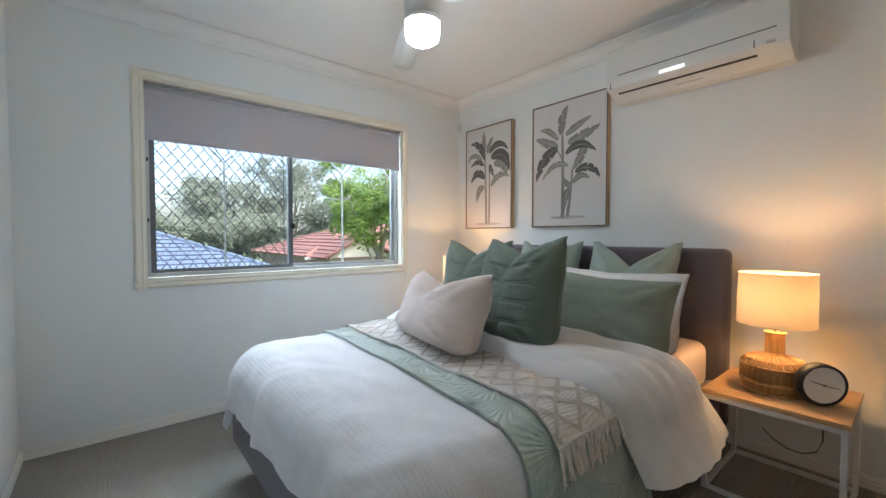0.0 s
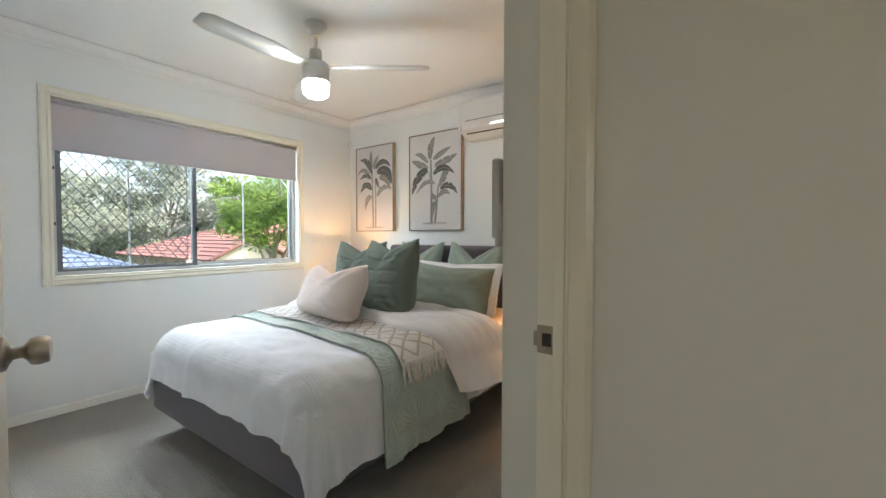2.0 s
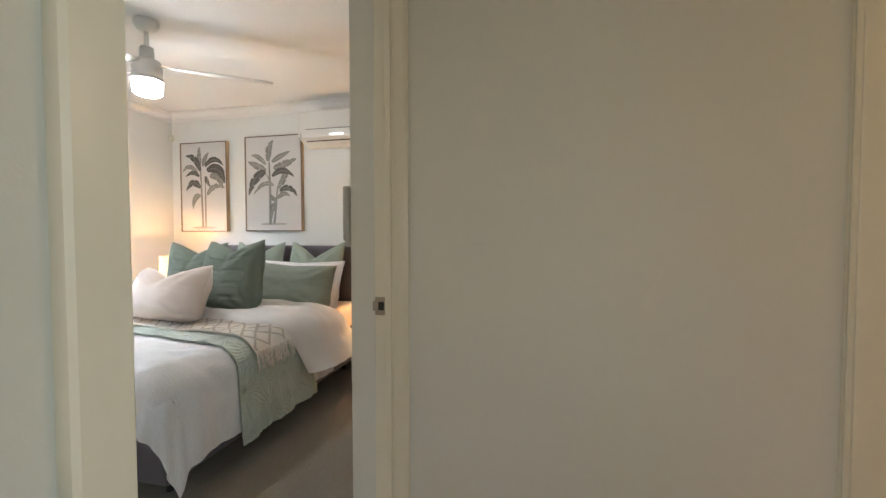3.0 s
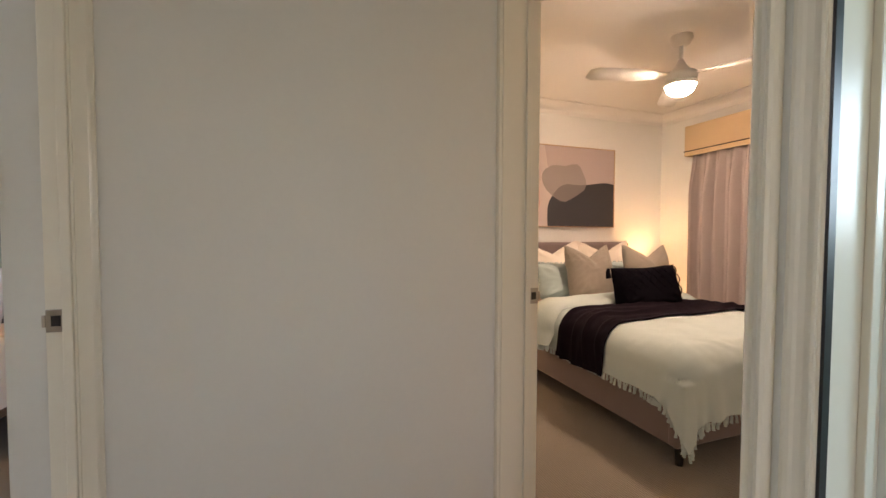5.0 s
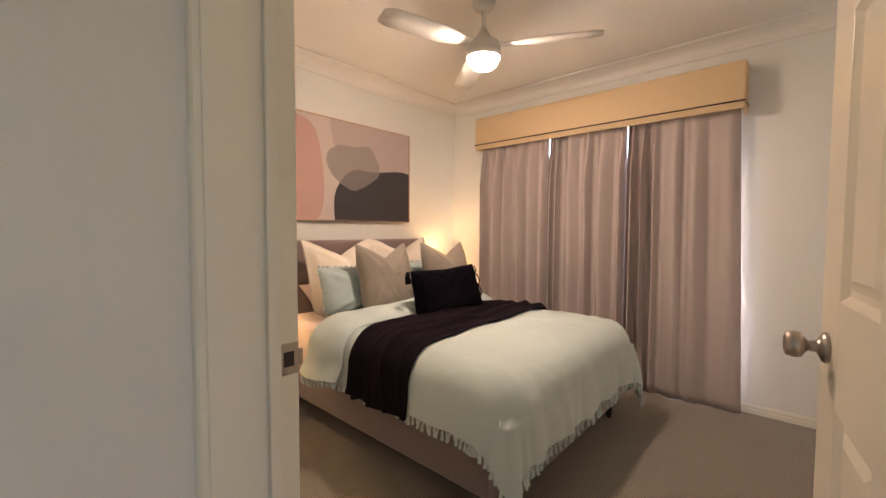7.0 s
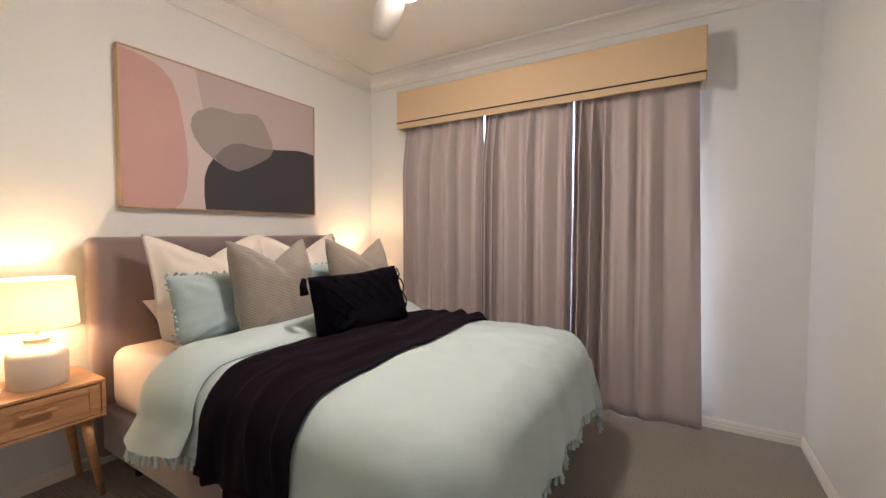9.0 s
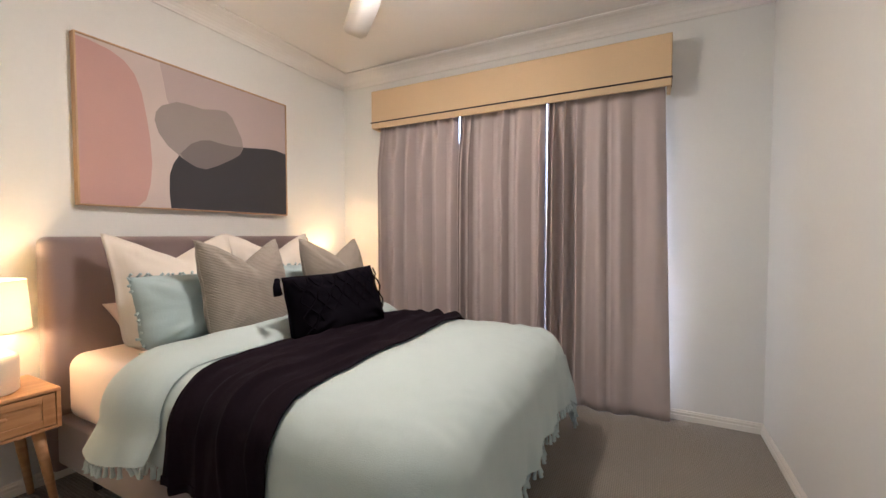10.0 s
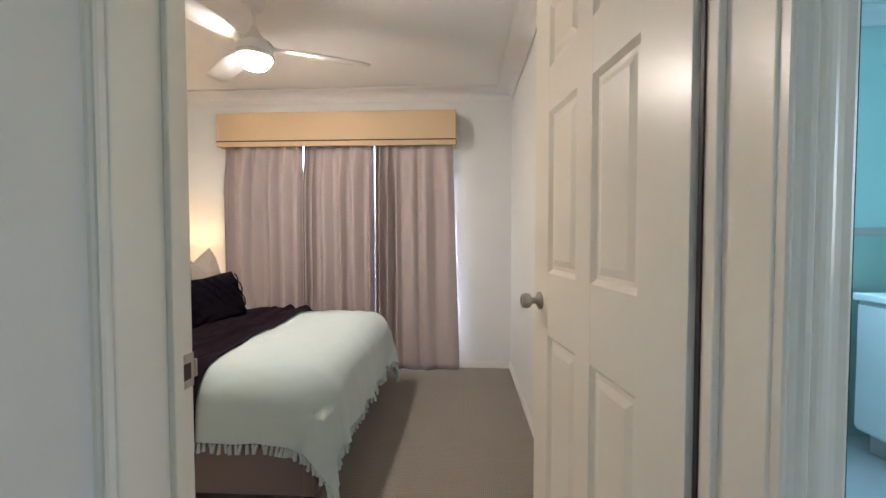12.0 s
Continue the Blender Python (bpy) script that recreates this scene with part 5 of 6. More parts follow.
for k in range(15):
    hem_tassel(bs2(1.455 + 0.34 * k / 14, -2.385, 0.012 + 0.05 * math.sin(math.pi * k / 14), 0.42))
edge_uv = [(U2[0] + (U2[1] - U2[0]) * k / 74, V2[1]) for k in range(75)] + [(U2[0], V2[0] + (V2[1] - V2[0]) * k / 82) for k in range(82)]
for u, v in edge_uv:
    hem_tassel(bs2(u, v, 0.0))


def plum_bumps(a, b, u, v):
    r = math.sin(a * 24 + 5.0 * nz(v * 1.7, 3.0, a) + 0.8 * math.sin(v * 5))
    fade = 0.35 + 0.65 * smooth_step(-0.3, 0.4, nz(v * 1.9, a * 2.5, 12.0))
    fade *= smooth_step(0.0, 0.12, a) * smooth_step(1.0, 0.86, a)
    return 0.032 * max(0.0, r) ** 2 * fade + 0.012 * nz(u * 7, v * 2.6, 8) + 0.004 * nz(u * 30, v * 9, 3)


def plum_warp(a, v):
    return -0.06 * smooth_step(-3.0, -2.5, v) * (0.7 + 0.6 * a) + 0.03 * smooth_step(-3.2, -4.1, v) - 0.06 * a * smooth_step(-3.0, -4.1, v)


plum = cloth("bed_throw", bs2, (1.0, 1.47, 90), (-4.27, -2.34, 130), PLUM, 0.018, None, thick=0.008,
             warp=plum_warp, bumps=plum_bumps)
cloth("hem", bs2, (1.0, 1.47, 60), (-2.365, -2.338, 3), PLUM, 0.023, plum, thick=0.010, warp=plum_warp, bumps=plum_bumps)
tagged(plum, "dark plum knitted throw bunched across the bed", "throw")

pillow("euro_pillow", (2.03, -3.02, 0.61), 0.60, 0.535, 0.17, IVORY, 18, 0, "ivory cotton square pillow with a flange edge", 0.20, 0, 0.09, 21, "pillow", "ivory pillows")
pillow("euro_pillow", (2.03, -3.60, 0.61), 0.60, 0.535, 0.17, IVORY, 18, 0, "ivory cotton square pillow with a flange edge", 0.20, 0, 0.09, 22, "pillow", "ivory pillows")
pillow("bed_pillow", (2.02, -3.06, 0.60), 0.60, 0.34, 0.13, SHEET, 55, 0, "blush cotton bed pillow lying behind the others", 0.02, 0, 0.05, 27, "pillow")


def knotted_fringe(cush, w, h, mat):
    random.seed(5)
    tied = []
    for side in range(3):
        cnt = 20 if side == 0 else 12
        for k in range(cnt):
            q = -0.98 + 1.96 * k / (cnt - 1)
            x, y = (q * w / 2, h / 2 * (1 - 0.08 * (1 - q * q))) if side == 0 else ((w / 2 if side == 1 else -w / 2) * (1 - 0.08 * (1 - q * q)), q * h / 2)
            d = Vector((random.uniform(-0.012, 0.012), 0.008 if side == 0 else random.uniform(-0.014, 0.004), random.uniform(0.0, 0.012)))
            o = Vector((0, 0, 0)) if side == 0 else Vector((0.012 if side == 1 else -0.012, 0, 0))
            tied.append(tube([(x, y, 0), Vector((x, y, 0.003)) + d * 0.6 + o * 0.6, Vector((x, y, 0.004)) + d * 1.3 + o], 0.0042, 5, 0.006))
    part("knotted_fringe", fixed(merge(*tied)), mat, cush, "knotted duck-egg fringe")["kind"] = "stuff"


b1 = pillow("fringed_cushion", (1.90, -3.00, 0.625), 0.56, 0.325, 0.16, AQUADEEP, 16, 2, "duck-egg cotton oblong cushion with knotted fringe", 0.02, 0, 0.02, 23, "cushion", "duck-egg cushions", 0.05)
knotted_fringe(b1, 0.56, 0.325, AQUADEEP)
b2 = pillow("fringed_cushion", (1.90, -3.62, 0.625), 0.56, 0.325, 0.16, AQUADEEP, 16, -2, "duck-egg cotton oblong cushion with knotted fringe", 0.02, 0, 0.02, 24, "cushion", "duck-egg cushions", 0.05)
knotted_fringe(b2, 0.56, 0.325, AQUADEEP)
pillow("ribbed_cushion", (1.745, -3.135, 0.645), 0.46, 0.455, 0.17, STONE, 13, 4, "stone ribbed linen square cushion with a dented top", 0.24, 0, 0, 25, "cushion", "stone linen cushions")
pillow("ribbed_cushion", (1.655, -3.655, 0.645), 0.45, 0.455, 0.17, STONE, 13, -2, "stone ribbed linen square cushion with a dented top", 0.24, 0, 0, 26, "cushion", "stone linen cushions")
blk = pillow("knitted_cushion", (1.41, -3.38, 0.620), 0.57, 0.32, 0.16, BLACKKNIT, 14, -6, "black knitted oblong cushion with a corner tassel", 0.03, 2, 0, 28, "cushion", "", 0.05)
bars = []
for k in range(7):
    x = -0.225 + 0.075 * k
    for sg in (1, -1):
        pts = []
        for j in range(9):
            q = -0.85 + 1.7 * j / 8
            xx = x + sg * 0.035 * math.sin(q * 6)
            s = xx / 0.32
            core = max(0.0, (1 - abs(s) ** 3.2) * (1 - abs(q) ** 3.2))
            pts.append((xx, 0.165 * q, 0.096 * core ** 0.58 + 0.001))
        bars.append(tube(pts, 0.0045, 5))
part("cable_knit", fixed(merge(*bars)), BLACKKNIT, blk, "raised cable stitches", True)["kind"] = "stuff"
for sx in (-1,):
    part("tassel", fixed(merge(tube([(sx * 0.297, 0.15, 0), (sx * 0.312, 0.155, 0.01)], 0.006, 6), tube([(sx * 0.312, 0.155, 0.01), (sx * 0.326, 0.125, 0.015), (sx * 0.329, 0.085, 0.02)], 0.012, 8, 0.020))), BLACKKNIT, blk, "", True)


# ---- bedside furniture, second bedroom ----
def drawer_table(at, group):
    t = thing("bedside_table", at, 0, "honey oak bedside table with one drawer and splayed legs", "bedside table", group)
    w, d, h = 0.31, 0.42, 0.51
    part("top", boxes(((0, 0, h - 0.014), (w, d, h)), bevel=0.004), NSWOOD, t)
    part("case_side", boxes(((0.004, 0, h - 0.16), (w, 0.014, h - 0.015)), bevel=0.002), NSWOOD, t)
    part("case_side", boxes(((0.004, d - 0.014, h - 0.16), (w, d, h - 0.015)), bevel=0.002), NSWOOD, t)
    part("case_bottom", boxes(((0.004, 0.014, h - 0.16), (w, d - 0.014, h - 0.148)), bevel=0.001), NSWOOD, t)
    part("case_back", boxes(((w - 0.01, 0.014, h - 0.147), (w, d - 0.014, h - 0.015))), NSWOOD, t)
    dr = part("drawer", boxes(((0.012, 0.017, h - 0.145), (0.028, d - 0.017, h - 0.019)), bevel=0.001), NSWOOD, t, "recessed oak drawer front")
    for a, b in (((0.006, 0.017, h - 0.145), (0.0118, 0.055, h - 0.019)), ((0.006, d - 0.055, h - 0.145), (0.0118, d - 0.017, h - 0.019)), ((0.006, 0.055, h - 0.145), (0.0118, d - 0.055, h - 0.115)), ((0.006, 0.055, h - 0.048), (0.0118, d - 0.055, h - 0.019))):
        part("drawer_moulding", boxes((a, b), bevel=0.0015), NSWOOD, dr)
    part("handle", boxes(((-0.010, d / 2 - 0.055, h - 0.078), (0.006, d / 2 + 0.055, h - 0.064)), bevel=0.005), NSWOOD, dr, "slim pale oak pull")
    for x, sx in ((0.05, -1), (w - 0.05, 1)):
        for y, sy in ((0.06, -1), (d - 0.06, 1)):
            part("leg", fixed(tube([(x + sx * 0.02, y + sy * 0.045, 0.0), (x, y, h - 0.158)], 0.0115, 12, 0.020)), NSWOOD, t, "", True)
    return t


def ceramic_lamp(at, group):
    l = thing("table_lamp", at, 0, "white ceramic bottle lamp with lit ivory shade", "lamp", group)
    part("ceramic_body", fixed(lathe([(0.0, 0.0), (0.086, 0.0), (0.092, 0.006), (0.093, 0.12), (0.090, 0.138), (0.070, 0.155), (0.042, 0.166), (0.038, 0.178), (0.048, 0.190), (0.046, 0.196), (0.0, 0.196)], 40, False)), CERAMIC, l, "matt white ceramic bottle base", True)
    part("stem", fixed(lathe([(0.008, 0.19), (0.008, 0.30)], 10)), STEEL, l)
    sh = part("shade", fixed(lathe([(0.132, 0.238), (0.120, 0.428)], 48, False)), SHADE2, l, "ivory linen shade lit from within", True)
    for r, z in ((0.132, 0.238), (0.120, 0.428)):
        ring = [(r * math.cos(2 * math.pi * k / 48), r * math.sin(2 * math.pi * k / 48), z) for k in range(49)]
        part("rim", fixed(tube(ring, 0.0025, 6)), SHADE2, sh)
    return l


drawer_table((2.14, -2.555, 0.0), "oak bedside tables")
drawer_table((2.14, -4.51, 0.0), "oak bedside tables")
WARM2 = (1.0, 0.60, 0.25)
for ly in (-2.385, -4.30):
    ceramic_lamp((2.285, ly, 0.51), "ceramic lamps")
    bulb("ceramic_lamp_bulb", (2.285, ly, 0.82), LAMP2_WATTS, WARM2, 0.028)


dish = thing("trinket_dish", (2.215, -2.212, 0.51), 0, "small white ceramic dish on the oak bedside table", "dish")
part("bowl", fixed(lathe([(0.0, 0.0), (0.030, 0.0), (0.034, 0.004), (0.052, 0.024), (0.055, 0.034), (0.052, 0.035), (0.046, 0.022), (0.028, 0.008), (0.0, 0.007)], 32, False)), CERAMIC, dish, "", True)
part("foot_ring", fixed(lathe([(0.031, 0.0), (0.031, 0.003), (0.027, 0.003)], 32, False)), CERAMIC, dish, "", True)

ac2 = thing("air_conditioner", (E2, -2.335, 1.955), 0, "cream split-system air conditioner mounted high on wall", "air conditioner")
prof2 = [(0.0, 0.0), (-0.12, 0.0), (-0.185, 0.025), (-0.200, 0.060), (-0.200, 0.25), (-0.18, 0.265), (0.0, 0.265)]
n2 = len(prof2)
bm = fixed(([(x - 0.002, y, z) for y in (0.0, 0.57) for x, z in prof2], [(k, (k + 1) % n2, n2 + (k + 1) % n2, n2 + k) for k in range(n2)] + [tuple(range(n2)), tuple(range(n2, 2 * n2))]))
bmesh.ops.bevel(bm, geom=list(bm.edges), offset=0.012, segments=3, affect="EDGES")
part("body", bm, CREAM, ac2, "cream plastic casing")
part("display", boxes(((-0.204, 0.035, 0.085), (-0.196, 0.065, 0.10)), bevel=0.002), ACLINE, ac2, "small dark display mark")


# ---- abstract painting ----
art, aw, ah, afx = picture("abstract_painting", E2, -2.735, -3.945, 1.252, 2.050, "framed abstract painting of pink, grey and charcoal shapes", 0.040)
art.children[0].data.materials[0] = ARTBASE
picture_frame(art, aw, ah, afx, OAKX)


def art_shape(pts, mat, off, label):
    pts = [(min(max(x, 0.008), aw - 0.008), min(max(y, 0.008), ah - 0.008)) for x, y in pts]
    flat_on(art, aw, afx, (pts, [tuple(range(len(pts)))]), mat, "painted_shape", off, label)


art_shape([(0.365, ah), (0.385, 0.69), (0.398, 0.603), (0.45, 0.50), (0.70, 0.40), (aw, 0.40), (aw, ah)], ARTMAUVE, 0.0005, "warm grey-mauve field")
art_shape([(0.0, 0.0), (0.247, 0.0), (0.285, 0.045), (0.308, 0.13), (0.318, 0.24), (0.312, 0.36), (0.298, 0.47), (0.276, 0.60), (0.245, 0.685), (0.20, 0.735), (0.144, 0.762), (0.06, 0.778), (0.0, 0.780)], ARTPINK, 0.0008, "dusty pink rounded form")
art_shape([(0.408, 0.0), (0.401, 0.09), (0.404, 0.19), (0.425, 0.255), (0.463, 0.318), (0.525, 0.385), (0.58, 0.415), (0.64, 0.428), (0.70, 0.422), (0.78, 0.420), (0.90, 0.432), (1.04, 0.452), (1.12, 0.455), (aw, 0.443), (aw, 0.0)], ARTBLACK, 0.0012, "charcoal hill form")
art_shape([(0.334, 0.47), (0.342, 0.52), (0.372, 0.560), (0.45, 0.602), (0.52, 0.606), (0.60, 0.602), (0.68, 0.622), (0.745, 0.628), (0.785, 0.60), (0.818, 0.541), (0.850, 0.480), (0.860, 0.425), (0.835, 0.375), (0.775, 0.334), (0.69, 0.285), (0.610, 0.250), (0.55, 0.255), (0.48, 0.290), (0.398, 0.348), (0.352, 0.41)], ARTGREY, 0.0015, "taupe-grey cloud form")
art_shape([(0.463, 0.318), (0.525, 0.385), (0.58, 0.415), (0.64, 0.428), (0.70, 0.422), (0.78, 0.420), (0.858, 0.428), (0.835, 0.375), (0.775, 0.334), (0.69, 0.285), (0.610, 0.250), (0.55, 0.255), (0.48, 0.290)], material("dark_taupe_overlap_paint", (0.20, 0.175, 0.168), 0.85, grain=0.06, scale=200), 0.0018, "darker overlap of grey on charcoal")

# ---- curtains, pelmet and the window behind ----
pel = thing("curtain_pelmet", (-0.034, S2, 1.945), 0, "straw-coloured padded fabric pelmet with black piping", "pelmet")
pw, pd, ph = 2.062, 0.185, 0.290
part("front", boxes(((0, pd - 0.022, 0.0), (pw, pd, ph)), bevel=0.007, seg=3), PELMET, pel, "", True)
part("side", boxes(((0, 0.003, 0.0), (0.020, pd - 0.021, ph)), bevel=0.005), PELMET, pel)
part("side", boxes(((pw - 0.020, 0.003, 0.0), (pw, pd - 0.021, ph)), bevel=0.005), PELMET, pel)
part("top", boxes(((0.02, 0.003, ph - 0.016), (pw - 0.02, pd - 0.021, ph))), PELMET, pel)
part("piping", fixed(tube([(-0.002, 0.01, 0.045), (-0.002, pd + 0.002, 0.045), (pw / 2, pd + 0.0035, 0.045), (pw + 0.002, pd + 0.002, 0.045), (pw + 0.002, 0.01, 0.045)], 0.0048, 8)), PIPING, pel, "black corded piping")


def curtain(xa, xb, yy, folds, seed, label, flare=0.0, lap=0.0):
    """Hangs from xa to xb in the given folds, each (share of the width, depth, how much of it fades downwards)."""
    total = sum(w for w, d, f in folds)
    ends = [0.0]
    for w, d, f in folds:
        ends.append(ends[-1] + w / total)
    n, m = 200, 34
    pts, fs = [], []
    for j in range(m + 1):
        t = j / m
        z = 1.985 - (1.985 - 0.005) * t
        for i in range(n + 1):
            s = i / n
            q = min(max(s + 0.016 * nz(s * 4 + seed, t * 1.5, 4.0) * t * math.sin(math.pi * s), 0.0), 0.99999)
            k = max(e for e in range(len(folds)) if ends[e] <= q)
            f = (q - ends[k]) / (ends[k + 1] - ends[k])
            deep, fade = folds[k][1], folds[k][2]
            g = f + (0.45 if (k + seed) % 2 else -0.35) * f * (1 - f)
            ridge = max(0.0, math.sin(math.pi * g)) ** 0.85
            deep *= 1.25
            grow = (0.55 + 0.6 * smooth_step(0.0, 0.22, t)) * (1.0 - fade * smooth_step(0.25, 0.85, t))
            broad = 0.014 * math.sin(s * 9 + seed + 1.2 * t) * smooth_step(0.05, 0.4, t)
            y = yy - 0.020 + deep * ridge * grow + broad + 0.010 * nz(s * 6 + seed, t * 2.2, seed) * t + 0.003 * nz(s * 22, t * 3, seed) * smooth_step(0.0, 0.3, t)
            x = xa + (xb - xa) * s + 0.16 * deep * math.cos(math.pi * g) * min(1.0, 14 * s * (1 - s)) - flare * t * (1 - s) ** 2 - lap * smooth_step(0.09, 0.16, t) * (1 - s) ** 6
            pts.append((x, y, z + 0.006 * ridge * t))
    for j in range(m):
        for i in range(n):
            k = j * (n + 1) + i
            fs.append((k, k + 1, k + n + 2, k + n + 1))
    ob = mesh_object("curtain", pts, fs, CURTAIN, None, "", True)
    mo = ob.modifiers.new("thickness", "SOLIDIFY")
    mo.thickness = 0.003
    tagged(ob, label, "curtain", "drawn curtains")


curtain(1.313, 2.005, -4.515, ((0.7, 0.06, 0), (1.0, 0.07, 0.2), (1.3, 0.085, 0.1), (0.8, 0.065, 0.5), (1.3, 0.08, 0), (0.45, 0.085, 0), (0.4, 0.07, 0)), 1, "taupe blockout curtain hanging in soft folds, drawn", 0.0, 0.008)
curtain(0.680, 1.304, -4.520, ((0.7, 0.06, 0), (1.3, 0.07, 0.2), (1.1, 0.08, 0.1), (1.2, 0.06, 0.4), (0.5, 0.085, 0), (0.35, 0.075, 0), (0.3, 0.06, 0)), 5, "taupe blockout curtain hanging in soft folds, drawn", 0.006)
curtain(-0.005, 0.673, -4.515, ((1.5, 0.045, 0.5), (1.3, 0.05, 0.4), (1.3, 0.045, 0.3), (0.7, 0.05, 0.2), (0.75, 0.095, 0), (0.4, 0.085, 0), (0.35, 0.07, 0)), 9, "taupe blockout curtain hanging in soft folds, drawn", 0.06)

w2 = thing("window_2", (0, 0, 0), 0, "aluminium window behind drawn curtains", "window", "", "structure")
x0, x1, z0, z1 = WIN2
for a, b in (((x0, S2 - 0.12, z0), (x0 + 0.03, S2 - 0.07, z1)), ((x1 - 0.03, S2 - 0.12, z0), (x1, S2 - 0.07, z1)), ((x0 + 0.03, S2 - 0.12, z0), (x1 - 0.03, S2 - 0.07, z0 + 0.03)), ((x0 + 0.03, S2 - 0.12, z1 - 0.03), (x1 - 0.03, S2 - 0.07, z1)), ((0.96, S2 - 0.12, z0 + 0.03), (1.0, S2 - 0.07, z1 - 0.03))):
    part("window_frame", boxes((a, b)), ALU, w2)
g = part("pane", boxes(((x0 + 0.028, S2 - 0.10, z0 + 0.028), (x1 - 0.028, S2 - 0.096, z1 - 0.028))), GLASS, w2)
g.visible_shadow = False


# ---- outside the first bedroom window ----
GROUND = -3.0
tagged(part("ground", boxes(((-400, N1 + 0.9, GROUND - 0.2), (400, 800, GROUND))), GRASS), "dry lawn and yards below the window", "ground", "", "structure")


def courses(a, b, c, d, rows):
    """Roof slope with eave a-b and ridge c-d as stepped tile courses."""
    a, b, c, d = (Vector(p) for p in (a, b, c, d))
    vs, fs = [], []
    up = (b - a).cross(d - a).normalized()
    if up.z < 0:
        up = -up
    for k in range(rows):
        t0, t1 = k / rows, (k + 1) / rows + 0.15 / rows
        t1 = min(t1, 1.0)
        q = [a.lerp(d, t0), b.lerp(c, t0), b.lerp(c, t1), a.lerp(d, t1)]
        n = len(vs)
        vs += [q[0] + up * 0.05, q[1] + up * 0.05, q[2] + up * 0.012, q[3] + up * 0.012, q[0], q[1]]
        fs += [(n, n + 1, n + 2, n + 3), (n, n + 1, n + 5, n + 4)]
    return vs, fs


def hip_house(at, w, d, eave, rise, mat, label, rows, gable=None, walls=BRICKW):
    h = thing("house", (at[0], at[1], GROUND), 0, label, "house", "neighbouring houses")
    e = eave - GROUND
    r = e + rise
    p = [(0, 0, e), (w, 0, e), (w, d, e), (0, d, e)]
    half = d / 2
    c0, c1 = (half, half, r), (w - half, half, r)
    part("wall", boxes(((0.5, 0.5, 0), (w - 0.5, d - 0.5, e - 0.05))), walls, h)
    part("roof", fixed(merge(courses(p[0], p[1], c1, c0, rows), courses(p[1], p[2], c1, c1, rows), courses(p[2], p[3], c0, c1, rows), courses(p[3], p[0], c0, c0, rows))), mat, h, "tiled hip roof in stepped courses")
    for a, b in ((p[0], c0), (p[1], c1), (p[2], c1), (p[3], c0), (c0, c1)):
        part("ridge_capping", fixed(tube([a, b], 0.09, 8)), mat, h)
    part("gutter", boxes(((-0.05, -0.08, e - 0.12), (w + 0.05, 0.03, e - 0.01)), ((w - 0.03, 0.03, e - 0.12), (w + 0.08, d, e - 0.01))), FASCIA, h, "cream gutter and fascia")
    if gable:
        gx, gw, gout, gr = gable
        vs = [(gx - gw / 2, -gout, e), (gx + gw / 2, -gout, e), (gx, -gout, e + gr), (gx - gw / 2, -gout + 0.1, e), (gx + gw / 2, -gout + 0.1, e), (gx, -gout + 0.1, e + gr)]
        part("gable", fixed((vs, [(0, 1, 2), (3, 4, 5), (0, 1, 4, 3), (1, 2, 5, 4), (2, 0, 3, 5)])), FASCIA, h, "white painted gable end")
        part("gable_roof", fixed(merge(courses((gx - gw / 2 - 0.2, -gout - 0.15, e - 0.02), (gx - gw / 2 - 0.2, half, e - 0.02), (gx, half, e + gr + 0.12), (gx, -gout - 0.15, e + gr + 0.12), 6), courses((gx + gw / 2 + 0.2, -gout - 0.15, e - 0.02), (gx + gw / 2 + 0.2, half, e - 0.02), (gx, half, e + gr + 0.12), (gx, -gout - 0.15, e + gr + 0.12), 6))), mat, h)
        for sg in (-1, 1):
            part("barge_capping", fixed(tube([(gx + sg * (gw / 2 + 0.2), -gout - 0.15, e), (gx, -gout - 0.15, e + gr + 0.14)], 0.07, 8)), mat, h)
        part("gable_wall", boxes(((gx - gw / 2 + 0.1, -gout + 0.1, 0), (gx + gw / 2 - 0.1, 0.6, e - 0.02))), walls, h)
    return h


hip_house((-9.0, 10.5), 13.0, 8.0, 0.05, 1.55, ROOFBLUE, "low house with slate-blue tiled hip roof", 16)
hip_house((6.5, 17.0), 14.0, 8.5, 0.25, 1.55, ROOFRED, "low house with terracotta tiled roof and white gable", 14, (1.9, 3.0, 1.4, 0.75))


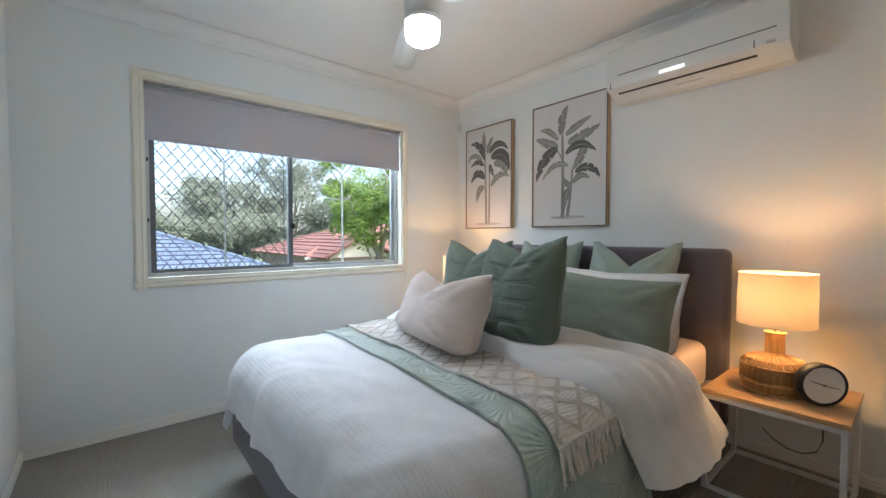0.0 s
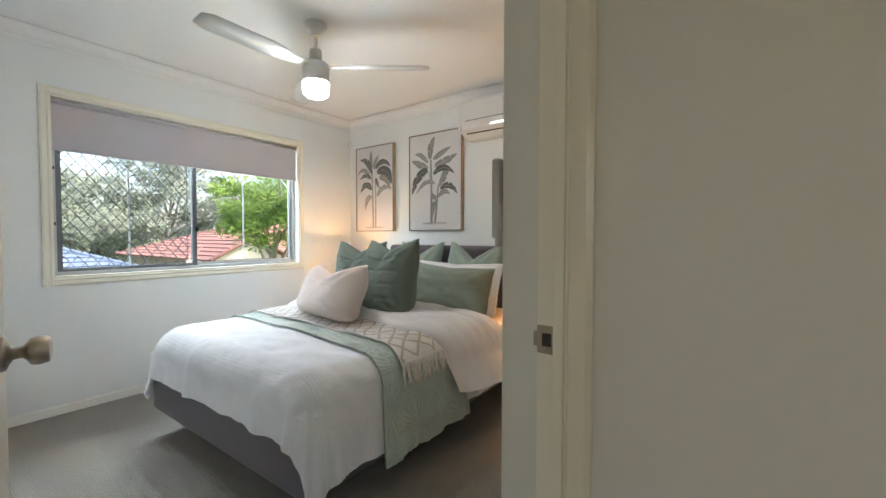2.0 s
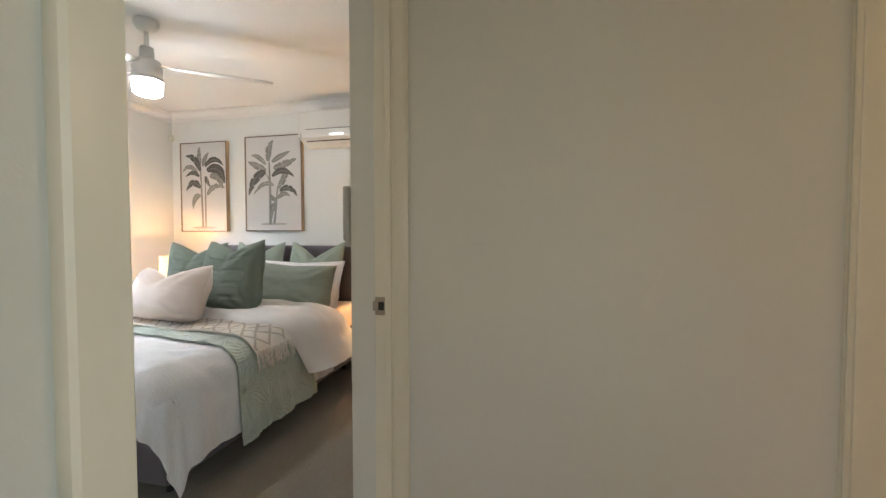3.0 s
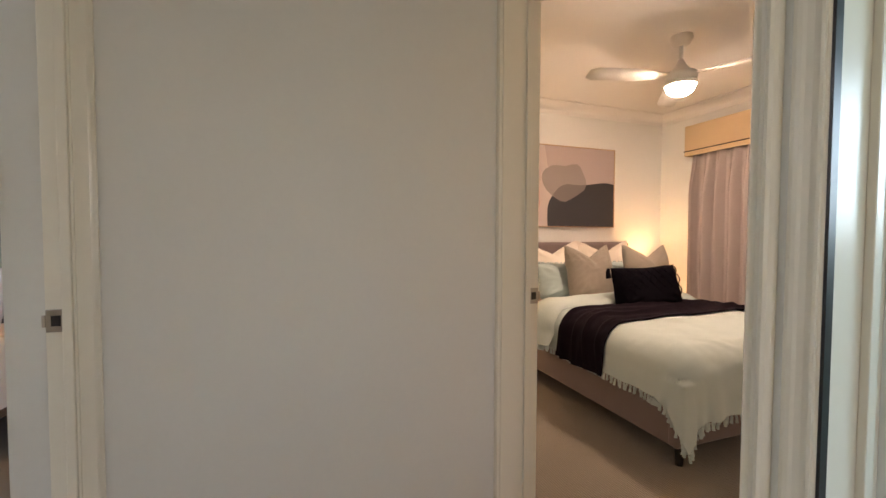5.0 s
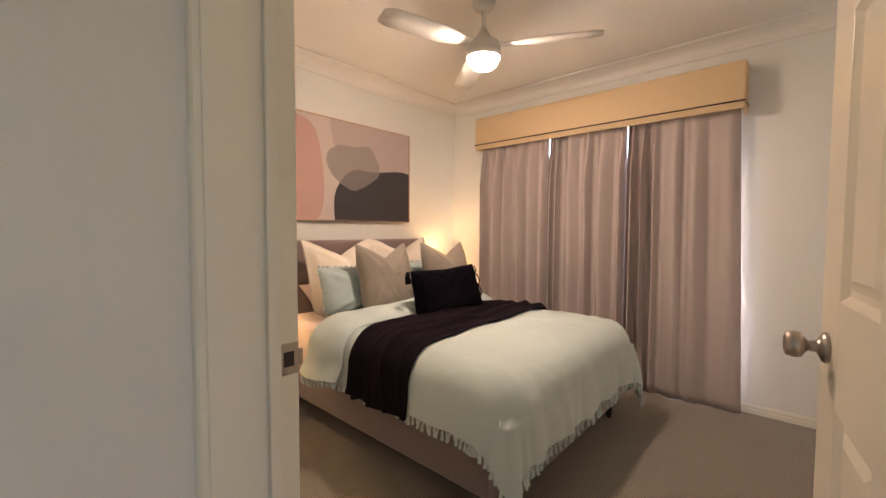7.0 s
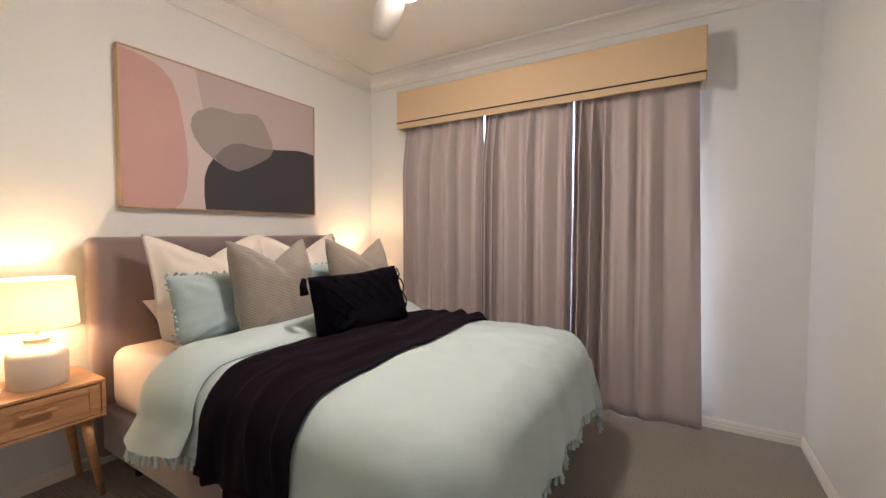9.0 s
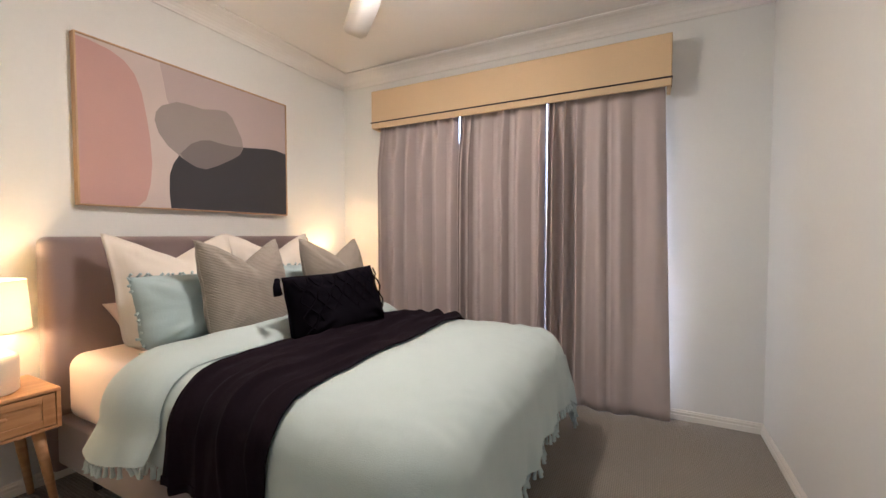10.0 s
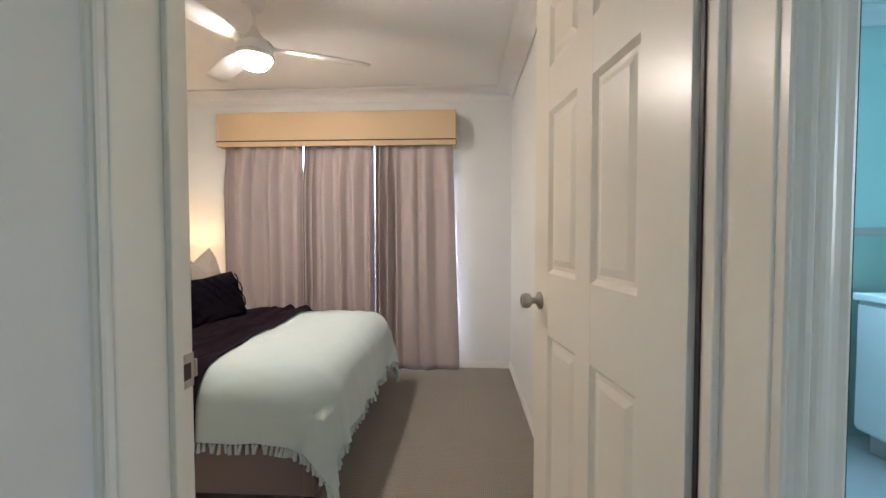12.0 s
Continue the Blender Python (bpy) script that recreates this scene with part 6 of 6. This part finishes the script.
def tree(at, height, spread_, crown_low, leaves, leaf_mat, size, seed, label, lean=0.0):
    random.seed(seed)
    t = thing("tree", (*at, GROUND), 0, label, "tree", "garden trees")
    limbs, tips = [], []
    top = Vector((lean, 0, height * 0.55))
    limbs.append(tube([(0, 0, 0), (lean * 0.3, 0.05, height * 0.2), tuple(top * 0.7), tuple(top)], height * 0.022, 8, height * 0.013))
    for k in range(11):
        a = 2 * math.pi * k / 11 + random.uniform(-0.3, 0.3)
        start = top * random.uniform(0.55, 1.0)
        r = spread_ * random.uniform(0.45, 0.95)
        end = Vector((lean + r * math.cos(a), r * math.sin(a), crown_low + (height - crown_low) * random.uniform(0.15, 0.95)))
        mid = start.lerp(end, 0.5) + Vector((random.uniform(-0.3, 0.3), random.uniform(-0.3, 0.3), random.uniform(0, 0.5)))
        limbs.append(tube([start, mid, end], height * 0.009, 6, height * 0.002))
        tips += [end, mid.lerp(end, 0.5), mid]
    part("trunk", fixed(merge(*limbs)), BARK, t, "pale branching trunk", True)
    clumps = []
    for p in tips:
        for _ in range(3):
            clumps.append((p + Vector((random.gauss(0, 0.28), random.gauss(0, 0.28), random.gauss(0, 0.2))) * spread_ * 0.5, spread_ * random.uniform(0.12, 0.26)))
    vs, fs = [], []
    for _ in range(leaves):
        c, r = random.choice(clumps)
        d = Vector((random.gauss(0, 1), random.gauss(0, 1), random.gauss(0, 0.7)))
        p = c + d.normalized() * r * random.uniform(0.3, 1.0)
        u = Vector((random.gauss(0, 1), random.gauss(0, 1), random.gauss(0, 0.6))).normalized()
        w = u.orthogonal().normalized()
        l = size * random.uniform(0.6, 1.4)
        k = len(vs)
        vs += [p, p + u * l * 0.5 + w * l * 0.22, p + u * l, p + u * l * 0.5 - w * l * 0.22]
        fs.append((k, k + 1, k + 2, k + 3))
    mesh_object("crown", vs, fs, leaf_mat, t, "uneven leafy crown")["kind"] = "stuff"
    return t


tree((7.2, 12.0), 6.9, 2.2, 4.0, 16000, LEAF, 0.14, 3, "bright green leafy tree with a pale trunk")
tree((10.6, 13.2), 6.8, 2.2, 3.6, 14000, LEAF, 0.14, 8, "bright green leafy tree with a pale trunk")
for k, (x, y, hh, sp) in enumerate(((2.5, 31, 6.0, 3.4), (6.5, 33, 8.4, 4.2), (11.0, 32, 10.5, 4.6), (15.5, 31, 9.5, 4.2), (-2.0, 36, 5.6, 4.0), (20.0, 34, 9.5, 4.6), (9.0, 44, 9.5, 5.5), (0.5, 46, 6.4, 5.0))):
    tree((x, y), hh, sp, 1.8, 15000, GUM, 0.25, 20 + k, "grey-green gum tree behind the roofs", 0.3)
